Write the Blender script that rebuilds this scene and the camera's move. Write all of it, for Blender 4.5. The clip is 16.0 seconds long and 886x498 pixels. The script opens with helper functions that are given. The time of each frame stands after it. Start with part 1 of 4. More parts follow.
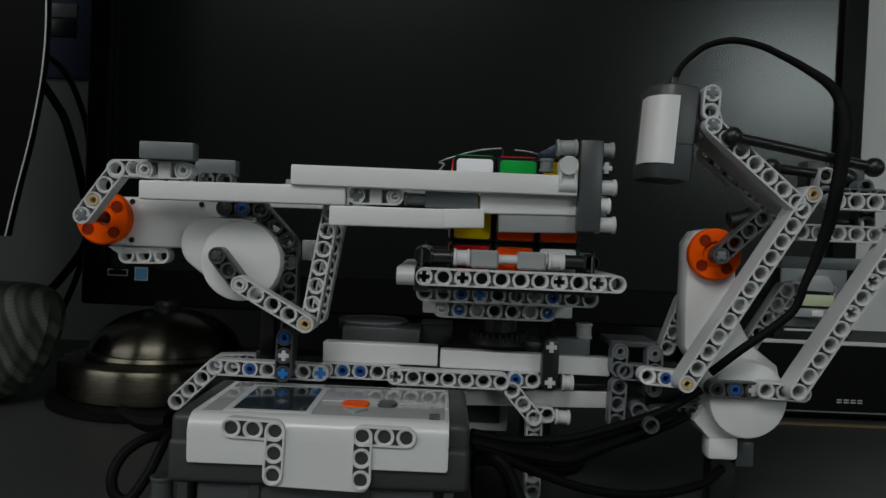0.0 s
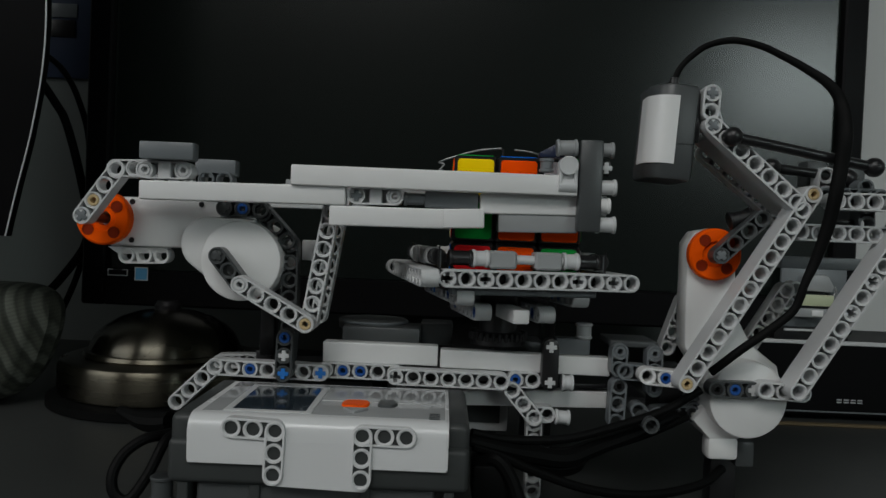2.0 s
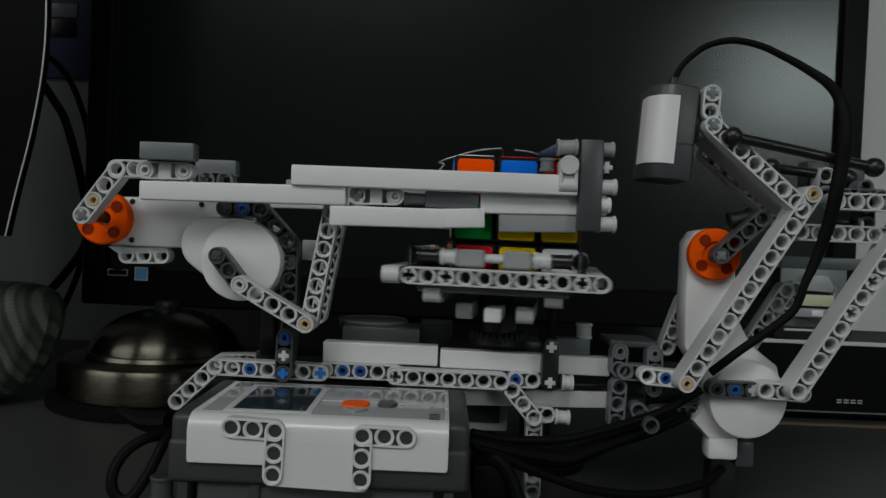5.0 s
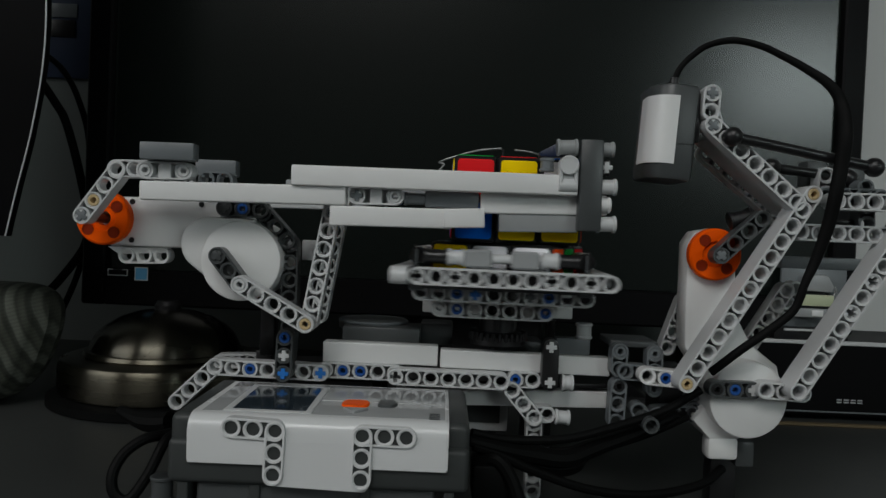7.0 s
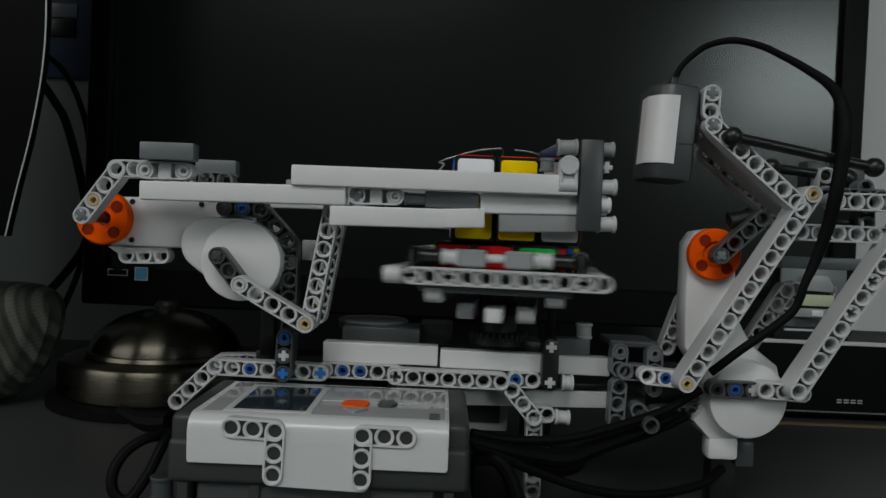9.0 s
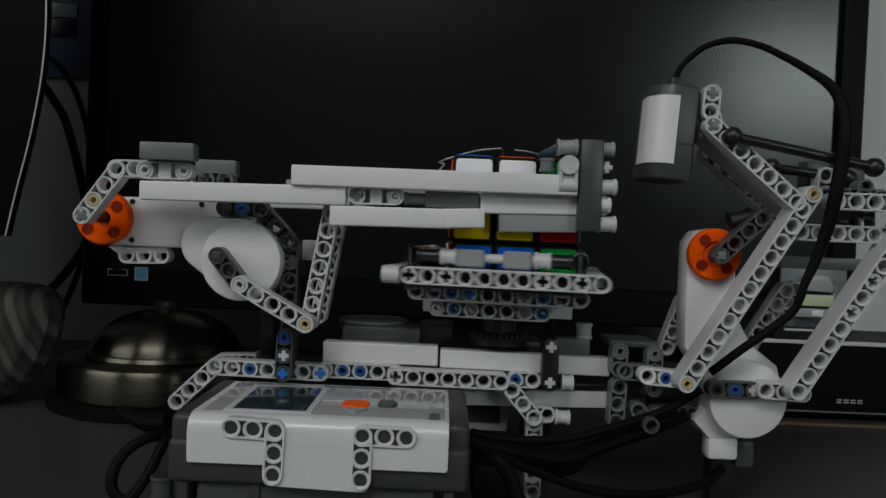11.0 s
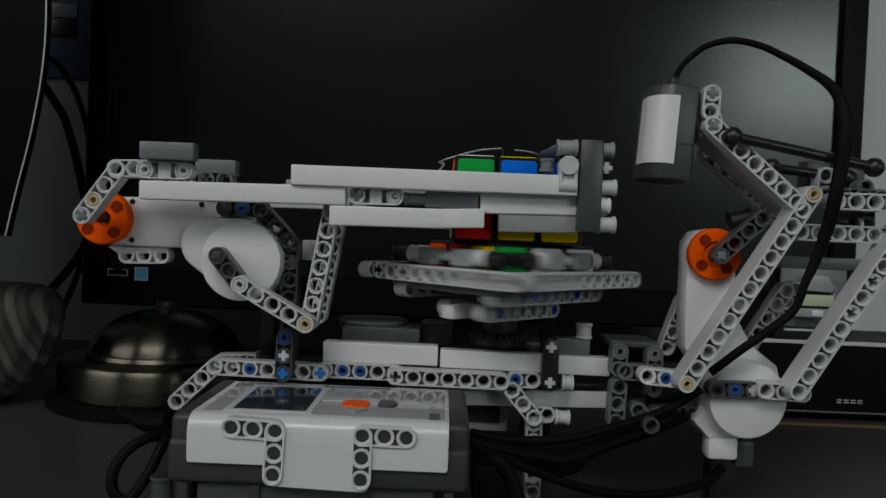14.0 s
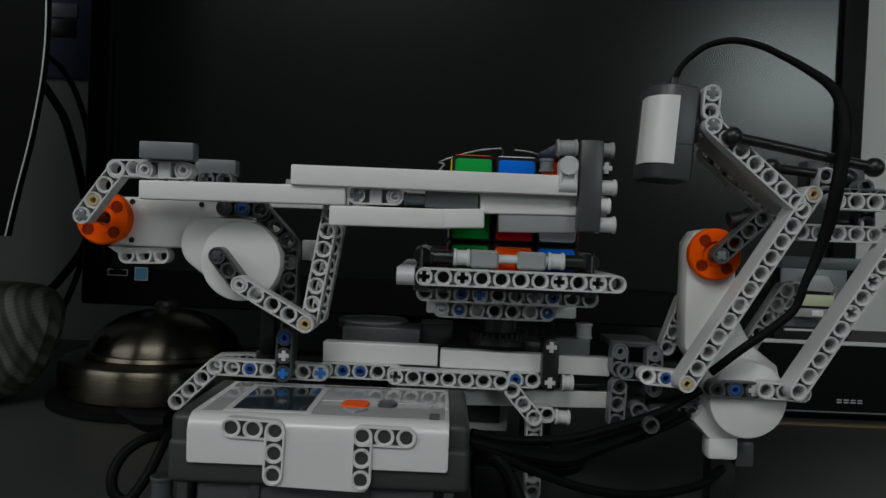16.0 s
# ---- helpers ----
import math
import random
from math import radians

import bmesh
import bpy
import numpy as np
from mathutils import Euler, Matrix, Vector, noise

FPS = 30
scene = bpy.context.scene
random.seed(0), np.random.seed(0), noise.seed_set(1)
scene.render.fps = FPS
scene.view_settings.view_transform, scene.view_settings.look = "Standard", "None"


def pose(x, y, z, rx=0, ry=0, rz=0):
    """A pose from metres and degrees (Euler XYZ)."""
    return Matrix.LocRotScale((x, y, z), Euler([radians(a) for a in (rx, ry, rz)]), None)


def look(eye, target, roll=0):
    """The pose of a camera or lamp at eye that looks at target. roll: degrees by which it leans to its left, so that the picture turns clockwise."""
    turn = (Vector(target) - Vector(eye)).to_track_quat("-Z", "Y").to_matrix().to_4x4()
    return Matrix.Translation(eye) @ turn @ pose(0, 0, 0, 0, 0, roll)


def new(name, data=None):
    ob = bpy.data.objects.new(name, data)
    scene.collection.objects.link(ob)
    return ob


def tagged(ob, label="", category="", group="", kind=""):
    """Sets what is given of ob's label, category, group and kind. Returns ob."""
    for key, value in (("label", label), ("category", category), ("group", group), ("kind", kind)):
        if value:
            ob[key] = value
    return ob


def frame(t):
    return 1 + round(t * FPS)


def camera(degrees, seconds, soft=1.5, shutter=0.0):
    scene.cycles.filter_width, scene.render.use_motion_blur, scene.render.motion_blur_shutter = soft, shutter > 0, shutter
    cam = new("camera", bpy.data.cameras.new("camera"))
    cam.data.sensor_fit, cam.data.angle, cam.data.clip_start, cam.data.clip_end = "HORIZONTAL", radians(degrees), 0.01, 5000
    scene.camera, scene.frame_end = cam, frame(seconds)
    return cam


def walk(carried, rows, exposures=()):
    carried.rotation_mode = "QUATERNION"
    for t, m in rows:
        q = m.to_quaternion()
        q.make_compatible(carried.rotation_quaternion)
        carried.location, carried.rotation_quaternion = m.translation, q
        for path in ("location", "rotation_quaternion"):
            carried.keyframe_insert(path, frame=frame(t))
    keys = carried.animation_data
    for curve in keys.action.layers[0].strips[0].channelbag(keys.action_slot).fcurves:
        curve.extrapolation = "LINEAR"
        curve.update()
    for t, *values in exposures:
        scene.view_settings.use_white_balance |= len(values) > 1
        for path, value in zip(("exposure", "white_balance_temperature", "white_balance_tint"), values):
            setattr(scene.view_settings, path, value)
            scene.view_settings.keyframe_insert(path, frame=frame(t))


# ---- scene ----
MM = 0.001

# ---------------- camera ----------------
cam = camera(60.3, 16.0, soft=1.5, shutter=0.8)
EYE = pose(0, -0.317, 0.125, 88.8, 0, 0) @ pose(0, 0, 0, 0, 0, 2.4)
walk(cam, [(0.0, EYE), (16.0, EYE)])

# ---------------- light ----------------
world = bpy.data.worlds.new("world")
scene.world = world
world.use_nodes = True
wn = world.node_tree.nodes
sky = wn.new("ShaderNodeTexSky")
sky.sky_type = "NISHITA"
sky.sun_disc = False
sky.sun_elevation, sky.sun_rotation = radians(35), radians(60)
world.node_tree.links.new(sky.outputs[0], wn["Background"].inputs[0])
wn["Background"].inputs[1].default_value = 0.08
def area_lamp(name, wide, high, watts, eye, target, color=(0.985, 1.0, 0.968)):
    """An area lamp set at an opening in the room."""
    lamp = bpy.data.lights.new(name, "AREA")
    lamp.shape, lamp.size, lamp.size_y = "RECTANGLE", wide, high
    lamp.energy, lamp.color = watts, color
    new(name, lamp).matrix_world = look(eye, target)


area_lamp("west_window_light", 1.5, 1.0, 11.9, (-1.88, -1.2, 1.15), (-0.2, -0.6, 0.6), (1.0, 0.995, 0.965))
# no window is known overhead; lamp added for steep light on the machine
area_lamp("overhead_fill_light", 1.3, 0.9, 21.4, (-0.45, -1.85, 1.71), (-0.3, -1.2, 0.0), (1.0, 0.998, 0.968))
area_lamp("south_window_light", 0.7, 0.42, 8.5, (1.56, -2.46, 0.84), (1.56, 0.0, 0.84), (0.87, 1.0, 0.98))
scene.view_settings.exposure = 0.0

# ---------------- materials ----------------


def mat(name, color, rough=0.4, vary=0.06, scale=60.0, bump=0.02, metal=0.0, emit=0.0, spec=0.5, stretch=None, wear=0.1):
    """A plain surface with mottling at two scales and a fine relief."""
    m = bpy.data.materials.new(name)
    m.use_nodes = True
    n, k = m.node_tree.nodes, m.node_tree.links
    b = n["Principled BSDF"]
    tc = n.new("ShaderNodeTexCoord")
    src = tc.outputs["Object"]
    if stretch:
        mp = n.new("ShaderNodeMapping")
        mp.inputs["Scale"].default_value = stretch
        k.new(src, mp.inputs[0])
        src = mp.outputs[0]
    big, fine = n.new("ShaderNodeTexNoise"), n.new("ShaderNodeTexNoise")
    big.inputs["Scale"].default_value, fine.inputs["Scale"].default_value = scale, scale * 14
    big.inputs["Detail"].default_value, fine.inputs["Detail"].default_value = 5, 3
    k.new(src, big.inputs["Vector"]), k.new(src, fine.inputs["Vector"])
    mix = n.new("ShaderNodeMix")
    mix.data_type = "RGBA"
    dark = tuple(c * (1 - vary * 2) for c in color)
    lite = tuple(min(1.0, c * (1 + vary)) for c in color)
    mix.inputs[6].default_value, mix.inputs[7].default_value = (*dark, 1), (*lite, 1)
    k.new(big.outputs["Fac"], mix.inputs[0])
    k.new(mix.outputs[2], b.inputs["Base Color"])
    ramp = n.new("ShaderNodeMapRange")
    ramp.inputs["To Min"].default_value, ramp.inputs["To Max"].default_value = max(0.03, rough - wear), min(1.0, rough + wear)
    k.new(big.outputs["Fac"], ramp.inputs["Value"])
    k.new(ramp.outputs[0], b.inputs["Roughness"])
    bp = n.new("ShaderNodeBump")
    bp.inputs["Strength"].default_value, bp.inputs["Distance"].default_value = bump * 4, 0.0004
    k.new(fine.outputs["Fac"], bp.inputs["Height"])
    k.new(bp.outputs[0], b.inputs["Normal"])
    b.inputs["Metallic"].default_value = metal
    b.inputs["Specular IOR Level"].default_value = spec
    if emit:
        b.inputs["Emission Color"].default_value = (*color, 1)
        b.inputs["Emission Strength"].default_value = emit
    return m


WHITE = mat("white_plastic", (0.735, 0.74, 0.735), 0.32, 0.04, 25)
LIGHT = mat("light_grey_plastic", (0.5576, 0.5699, 0.574), 0.34, 0.06, 30)
MID = mat("bluish_grey_plastic", (0.1435, 0.1591, 0.1681), 0.36, 0.06, 30)
DARK = mat("dark_grey_plastic", (0.05576, 0.0615, 0.06314), 0.38, 0.08, 30)
BLACK = mat("black_plastic", (0.00902, 0.00902, 0.00984), 0.33, 0.1, 40)
NAVY = mat("dark_blue_plastic", (0.00984, 0.01804, 0.0492), 0.35, 0.06, 60)
BLUE = mat("blue_plastic", (0.01476, 0.082, 0.3116), 0.32, 0.06, 60)
BRIGHT_BLUE = mat("bright_blue_plastic", (0.0164, 0.1558, 0.5084), 0.32, 0.06, 60)
ORANGE = mat("orange_plastic", (1.0, 0.105, 0.001), 0.4, 0.06, 40, spec=0.06)
TAN = mat("tan_plastic", (0.5084, 0.3854, 0.205), 0.36, 0.06, 60)
RED = mat("red_plastic", (0.36, 0.034, 0.008), 0.35, 0.06, 60)
RUBBER = mat("black_rubber", (0.00369, 0.003936, 0.003936), 0.55, 0.15, 50, spec=0.08)
STEEL = mat("brushed_steel", (0.102, 0.0952, 0.0731), 0.28, 0.12, 12, 0.03, metal=1.0, stretch=(1, 1, 14))
POLISHED = mat("spun_dark_steel", (0.07225, 0.068, 0.0544), 0.26, 0.1, 12, 0.0, metal=1.0)
for steel in (STEEL, POLISHED):
    # turned metal: the gloss streaks across the grooves that run round the axis
    grain = steel.node_tree.nodes.new("ShaderNodeTangent")
    grain.direction_type, grain.axis = "RADIAL", "Z"
    shader = steel.node_tree.nodes["Principled BSDF"]
    shader.inputs["Anisotropic"].default_value = 0.85
    shader.inputs["Anisotropic Rotation"].default_value = 0.25
    steel.node_tree.links.new(grain.outputs[0], shader.inputs["Tangent"])
WIRE = mat("dull_steel_wire", (0.2788, 0.287, 0.287), 0.4, 0.08, 40, metal=0.6)
SILVER = mat("silver_trim", (0.75, 0.76, 0.76), 0.25, 0.05, 40, metal=1.0)
DESK = mat("dark_grey_desktop", (0.03772, 0.041, 0.03936), 0.5, 0.14, 9, 0.03)
# dark tone for unseen walls, so they bounce little light
DIM = mat("low_bounce_wall_paint", (0.0574, 0.05904, 0.0574), 0.85, 0.05, 4, 0.05)
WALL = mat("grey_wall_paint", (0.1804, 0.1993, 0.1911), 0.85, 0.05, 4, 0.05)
# pale wall colour: the lit strip of back wall and an unseen side wall
PALE = mat("pale_wall_tone", (0.6396, 0.656, 0.6478), 0.85, 0.04, 4, 0.05)
FLOOR = mat("brown_floor", (0.16, 0.13, 0.1), 0.5, 0.12, 3)
SCREEN = mat("screen_glass", (0.00612, 0.008585, 0.00748), 0.21, 0.02, 3, 0.0, spec=0.4, wear=0.01)
BEZEL = mat("black_gloss_bezel", (0.00492, 0.00492, 0.00533), 0.42, 0.1, 8, 0.0, spec=0.06)
LCD = mat("display_glass", (0.02, 0.03, 0.04), 0.08, 0.05, 20, 0.0)
POSTER = mat("blue_poster", (0.00656, 0.02132, 0.0615), 0.6, 0.1, 10)
OAK = mat("pale_wood_edge", (0.1394, 0.1025, 0.0533), 0.5, 0.15, 20, stretch=(1, 8, 8))
GLOSS = mat("glossy_light_grey_plastic", (0.3772, 0.3895, 0.3936), 0.07, 0.04, 20, 0.0, wear=0.03)
END = mat("charcoal_plastic", (0.04264, 0.04715, 0.04674), 0.42, 0.08, 30, spec=0.3)
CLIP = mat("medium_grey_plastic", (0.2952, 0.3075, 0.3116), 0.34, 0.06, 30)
SHELL = mat("glossy_white_shell", (0.655, 0.665, 0.67), 0.26, 0.03, 20)
STICKER = {
    "W": mat("white_sticker", (0.9, 0.9, 0.94), 0.42, 0.03, 40, spec=0.05),
    "Y": mat("yellow_sticker", (1.0, 0.69, 0.0), 0.42, 0.03, 40, spec=0.05),
    "R": mat("red_sticker", (0.78, 0.016, 0.02), 0.42, 0.03, 40, spec=0.05),
    "O": mat("orange_sticker", (1.0, 0.085, 0.0), 0.42, 0.03, 40, spec=0.03),
    "G": mat("green_sticker", (0.008, 0.36, 0.055), 0.42, 0.03, 40, spec=0.05),
    "B": mat("blue_sticker", (0.003, 0.16, 0.75), 0.42, 0.03, 40, spec=0.05),
}


def striped(name, scale, lean):
    """Woven cloth in slanting stripes: a pale band, a dark line, a dotted band and a dark ground."""
    m = mat(name, (0.05, 0.055, 0.045), 0.9, 0.08, 30, 0.2)
    n, k = m.node_tree.nodes, m.node_tree.links
    tc, mp = n.new("ShaderNodeTexCoord"), n.new("ShaderNodeMapping")
    mp.inputs["Rotation"].default_value = (0, radians(lean), 0)
    k.new(tc.outputs["Object"], mp.inputs[0])
    wave, dots = n.new("ShaderNodeTexWave"), n.new("ShaderNodeTexWave")
    for w, way, sc, dist in ((wave, "X", scale, 0.5), (dots, "Z", scale * 5.0, 1.5)):
        w.bands_direction, w.wave_profile = way, "SAW"
        w.inputs["Scale"].default_value, w.inputs["Distortion"].default_value = sc, dist
        k.new(mp.outputs[0], w.inputs["Vector"])
    ramp, knots = n.new("ShaderNodeValToRGB"), n.new("ShaderNodeValToRGB")
    ramp.color_ramp.interpolation = "B_SPLINE"
    stops = ((0.0, (0.11, 0.12, 0.1)), (0.26, (0.12, 0.13, 0.105)), (0.36, (0.022, 0.026, 0.02)), (0.46, (0.05, 0.055, 0.042)), (0.66, (0.065, 0.072, 0.055)), (0.76, (0.02, 0.024, 0.018)), (0.94, (0.035, 0.04, 0.03)), (1.0, (0.11, 0.12, 0.1)))
    el = ramp.color_ramp.elements
    el[0].position, el[0].color, el[1].position, el[1].color = stops[0][0], (*stops[0][1], 1), stops[-1][0], (*stops[-1][1], 1)
    for p, c in stops[1:-1]:
        el.new(p).color = (*c, 1)
    kn = knots.color_ramp.elements
    kn[0].position, kn[0].color, kn[1].position, kn[1].color = 0.4, (0.35, 0.35, 0.35, 1), 0.6, (1, 1, 1, 1)
    mul = n.new("ShaderNodeMix")
    mul.data_type, mul.blend_type = "RGBA", "MULTIPLY"
    mul.inputs[0].default_value = 0.25
    k.new(wave.outputs["Fac"], ramp.inputs[0]), k.new(dots.outputs["Fac"], knots.inputs[0])
    k.new(ramp.outputs[0], mul.inputs[6]), k.new(knots.outputs[0], mul.inputs[7])
    k.new(mul.outputs[2], n["Principled BSDF"].inputs["Base Color"])
    return m


FABRIC = striped("striped_fabric", 26, 17)

# ---------------- mesh helpers (all in millimetres) ----------------
ORIGIN = {}


def thing(name, label, category, origin, group="", kind=""):
    ob = new(name)
    ob.empty_display_size = 0.01
    ob.location = [c * MM for c in origin]
    ORIGIN[ob] = Vector(origin)
    return tagged(ob, label, category, group, kind)


def part(name, bm, material, parent=None, label="", at=(0, 0, 0), turn=0.0, mesh=None, rz=0.0):
    """One mesh object of a bmesh in millimetres, at a place, leaning up by turn degrees in the upright plane."""
    if mesh is None:
        mesh = bpy.data.meshes.new(name)
        bmesh.ops.recalc_face_normals(bm, faces=bm.faces)
        bmesh.ops.scale(bm, vec=(MM, MM, MM), verts=bm.verts)
        bm.to_mesh(mesh)
        bm.free()
        mesh.materials.append(material)
        mesh.shade_smooth()
        mesh.set_sharp_from_angle(angle=radians(32))
    ob = new(name, mesh)
    base = ORIGIN.get(parent, Vector((0, 0, 0)))
    ORIGIN[ob] = Vector(at)
    off = Vector(at) - base
    if parent is not None:
        ob.parent = parent
        if parent.type == "MESH" and "lean" in parent:
            lean = parent["lean"]
            off = Matrix.Rotation(radians(lean), 3, "Y") @ off
            turn -= lean
    ob.location = off * MM
    ob.rotation_euler = (0, radians(-turn), radians(rz))
    if label:
        ob["label"] = label
    return ob


def lathe(bm, c, profile, n=20, axis="Y", closed=True):
    """Rings of (radius, height) about an axis through c."""
    loops = []
    for r, h in profile:
        ring = []
        for i in range(n):
            a = 2 * math.pi * i / n
            p, q = r * math.cos(a), r * math.sin(a)
            v = {"Y": (p, h, q), "Z": (p, q, h), "X": (h, p, q)}[axis]
            ring.append(bm.verts.new(Vector(c) + Vector(v)))
        loops.append(ring)
    pairs = list(zip(loops, loops[1:])) + ([(loops[-1], loops[0])] if closed else [])
    for a, b in pairs:
        for i in range(n):
            bm.faces.new((a[i], a[(i + 1) % n], b[(i + 1) % n], b[i]))
    if not closed:
        bm.faces.new(loops[0]), bm.faces.new(loops[-1])


def rod(bm, a, b, r, n=14, bev=0.3):
    """A round bar from a to b with slightly rounded ends."""
    a, b = Vector(a), Vector(b)
    q = (b - a).to_track_quat("Z", "Y").to_matrix()
    h = (b - a).length
    loops = []
    for rr, z in ((r - bev, 0), (r, bev), (r, h - bev), (r - bev, h)):
        loops.append([bm.verts.new(a + q @ Vector((rr * math.cos(2 * math.pi * i / n), rr * math.sin(2 * math.pi * i / n), z))) for i in range(n)])
    for s, t in zip(loops, loops[1:]):
        for i in range(n):
            bm.faces.new((s[i], s[(i + 1) % n], t[(i + 1) % n], t[i]))
    bm.faces.new(loops[0]), bm.faces.new(loops[-1])


def rbox(bm, x0, x1, y0, y1, z0, z1, b=0.6):
    """A block with chamfered edges."""
    verts = []
    for x, sx in ((x0, 1), (x1, -1)):
        for y, sy in ((y0, 1), (y1, -1)):
            for z, sz in ((z0, 1), (z1, -1)):
                for d in ((0, b, b), (b, 0, b), (b, b, 0)):
                    verts.append(bm.verts.new((x + sx * d[0], y + sy * d[1], z + sz * d[2])))
    bmesh.ops.convex_hull(bm, input=verts)


def softbox(bm, x0, x1, y0, y1, z0, z1, r=2.0, seg=4):
    """A block with well-rounded edges."""
    t = bmesh.new()
    q = bmesh.ops.create_cube(t, size=1.0)["verts"]
    bmesh.ops.transform(t, matrix=Matrix.Translation(((x0 + x1) / 2, (y0 + y1) / 2, (z0 + z1) / 2)) @ Matrix.Diagonal((x1 - x0, y1 - y0, z1 - z0, 1)), verts=q)
    bmesh.ops.bevel(t, geom=t.edges[:], offset=r, segments=seg, affect="EDGES", profile=0.5)
    tmp = bpy.data.meshes.new("tmp")
    t.to_mesh(tmp)
    t.free()
    bm.from_mesh(tmp)
    bpy.data.meshes.remove(tmp)


def prism(bm, pts, y0, y1, bev=0.0):
    """An outline in the upright plane drawn through in depth, its front and back edges rounded."""
    t = bmesh.new()
    f = t.faces.new([t.verts.new((x, y0, z)) for x, z in pts])
    ret = bmesh.ops.extrude_face_region(t, geom=[f])
    bmesh.ops.translate(t, vec=(0, y1 - y0, 0), verts=[v for v in ret["geom"] if isinstance(v, bmesh.types.BMVert)])
    if bev:
        edges = [e for e in t.edges if abs(e.verts[0].co.y - e.verts[1].co.y) < 1e-6]
        bmesh.ops.bevel(t, geom=edges, offset=bev, segments=2, affect="EDGES", profile=0.5)
    tmp = bpy.data.meshes.new("tmp")
    t.to_mesh(tmp)
    t.free()
    bm.from_mesh(tmp)
    bpy.data.meshes.remove(tmp)


def smooth_line(pts, steps=6):
    pts = [Vector(p) for p in pts]
    p = [pts[0] * 2 - pts[1]] + pts + [pts[-1] * 2 - pts[-2]]
    out = []
    for i in range(1, len(p) - 2):
        for s in range(steps):
            t = s / steps
            a, b, c, d = p[i - 1], p[i], p[i + 1], p[i + 2]
            out.append(0.5 * ((2 * b) + (c - a) * t + (2 * a - 5 * b + 4 * c - d) * t * t + (3 * b - a - 3 * c + d) * t ** 3))
    return out + [pts[-1]]


def sweep(bm, pts, r, n=8, flat=1.0, steps=6):
    """A cord along a smooth line; flat below 1 squeezes it upright."""
    line = smooth_line(pts, steps)
    radii = r if isinstance(r, (list, tuple)) else [r]
    loops = []
    up = Vector((0, 1, 0))
    for i, c in enumerate(line):
        d = (line[min(i + 1, len(line) - 1)] - line[max(i - 1, 0)]).normalized()
        u = (up - d * up.dot(d)).normalized()
        w = d.cross(u)
        up = u
        f = i / (len(line) - 1) * (len(radii) - 1)
        q = min(int(f), max(0, len(radii) - 2))
        rr = radii[0] if len(radii) == 1 else radii[q] + (radii[q + 1] - radii[q]) * (f - q)
        loops.append([bm.verts.new(c + (u * math.cos(2 * math.pi * k / n) * flat + w * math.sin(2 * math.pi * k / n)) * rr) for k in range(n)])
    for a, b in zip(loops, loops[1:]):
        for i in range(n):
            bm.faces.new((a[i], a[(i + 1) % n], b[(i + 1) % n], b[i]))
    bm.faces.new(loops[0]), bm.faces.new(loops[-1])


def cross_pts(r=2.35, w=0.92):
    return [(w, w), (r, w), (r, -w), (w, -w), (w, -r), (-w, -r), (-w, -w), (-r, -w), (-r, w), (-w, w), (-w, r), (w, r)]


def beam_bm(kinds, t=7.4, pitch=8.0, x0=0.0):
    """A studless building beam: rim, bored tubes and sunken webs; kinds holds o (round), x (cross) or - (none) for each place."""
    bm = bmesh.new()
    n, h = len(kinds), t / 2
    m = 10
    def outline(r):
        pts = [(x0 + pitch * (n - 1) + r * math.cos(a), r * math.sin(a)) for a in [math.pi * (i / m - 0.5) for i in range(m + 1)]]
        return pts + [(x0 - r * math.cos(a), -r * math.sin(a)) for a in [math.pi * (i / m - 0.5) for i in range(m + 1)]]
    o, i_, o2 = outline(3.72), outline(2.95), outline(3.55)
    loops = []
    for pts, y in ((o2, -h), (o, -h + 0.2), (o, h - 0.2), (o2, h), (i_, h), (i_, -h)):
        loops.append([bm.verts.new((x, y, z)) for x, z in pts])
    k = len(o)
    for a, b in zip(loops, loops[1:] + loops[:1]):
        for j in range(k):
            bm.faces.new((a[j], a[(j + 1) % k], b[(j + 1) % k], b[j]))
    for j, kind in enumerate(kinds):
        x = x0 + pitch * j
        if kind != "-":
            lathe(bm, (x, 0, 0), [(3.62, -h + 0.02), (2.92, -h + 0.02), (2.84, -h + 0.5), (2.45, -h + 0.6), (2.45, h - 0.6), (2.84, h - 0.5), (2.92, h - 0.02), (3.62, h - 0.02)], 20)
        if kind == "-":
            rbox(bm, x - 2.6, x + 2.6, -h + 0.5, h - 0.5, -3.2, 3.2, 0.3)
        if kind == "x":
            w, r = 0.95, 2.75
            c = math.sqrt(r * r - w * w)
            d = r * 0.7071
            for sx, sz in ((1, 1), (-1, 1), (-1, -1), (1, -1)):
                prism(bm, [(x + sx * w, sz * w), (x + sx * c, sz * w), (x + sx * d, sz * d), (x + sx * w, sz * c)], -h + 0.5, h - 0.5)
        if j < n - 1:
            q = bmesh.ops.create_cube(bm, size=1.0)["verts"]
            bmesh.ops.transform(bm, matrix=Matrix.Translation((x + pitch / 2, h - 1.6, 0)) @ Matrix.Diagonal((pitch - 5.2, 0.8, 6.4, 1)), verts=q)
    return bm


PIN_MESH = {}
PINS = {"d": ("pin", MID), "b": ("pin", BLUE), "t": ("pin", TAN), "g": ("pin", LIGHT), "k": ("pin", BLACK), "B": ("axle", BRIGHT_BLUE), "W": ("axle", LIGHT), "K": ("axle", DARK), "M": ("axle", MID)}


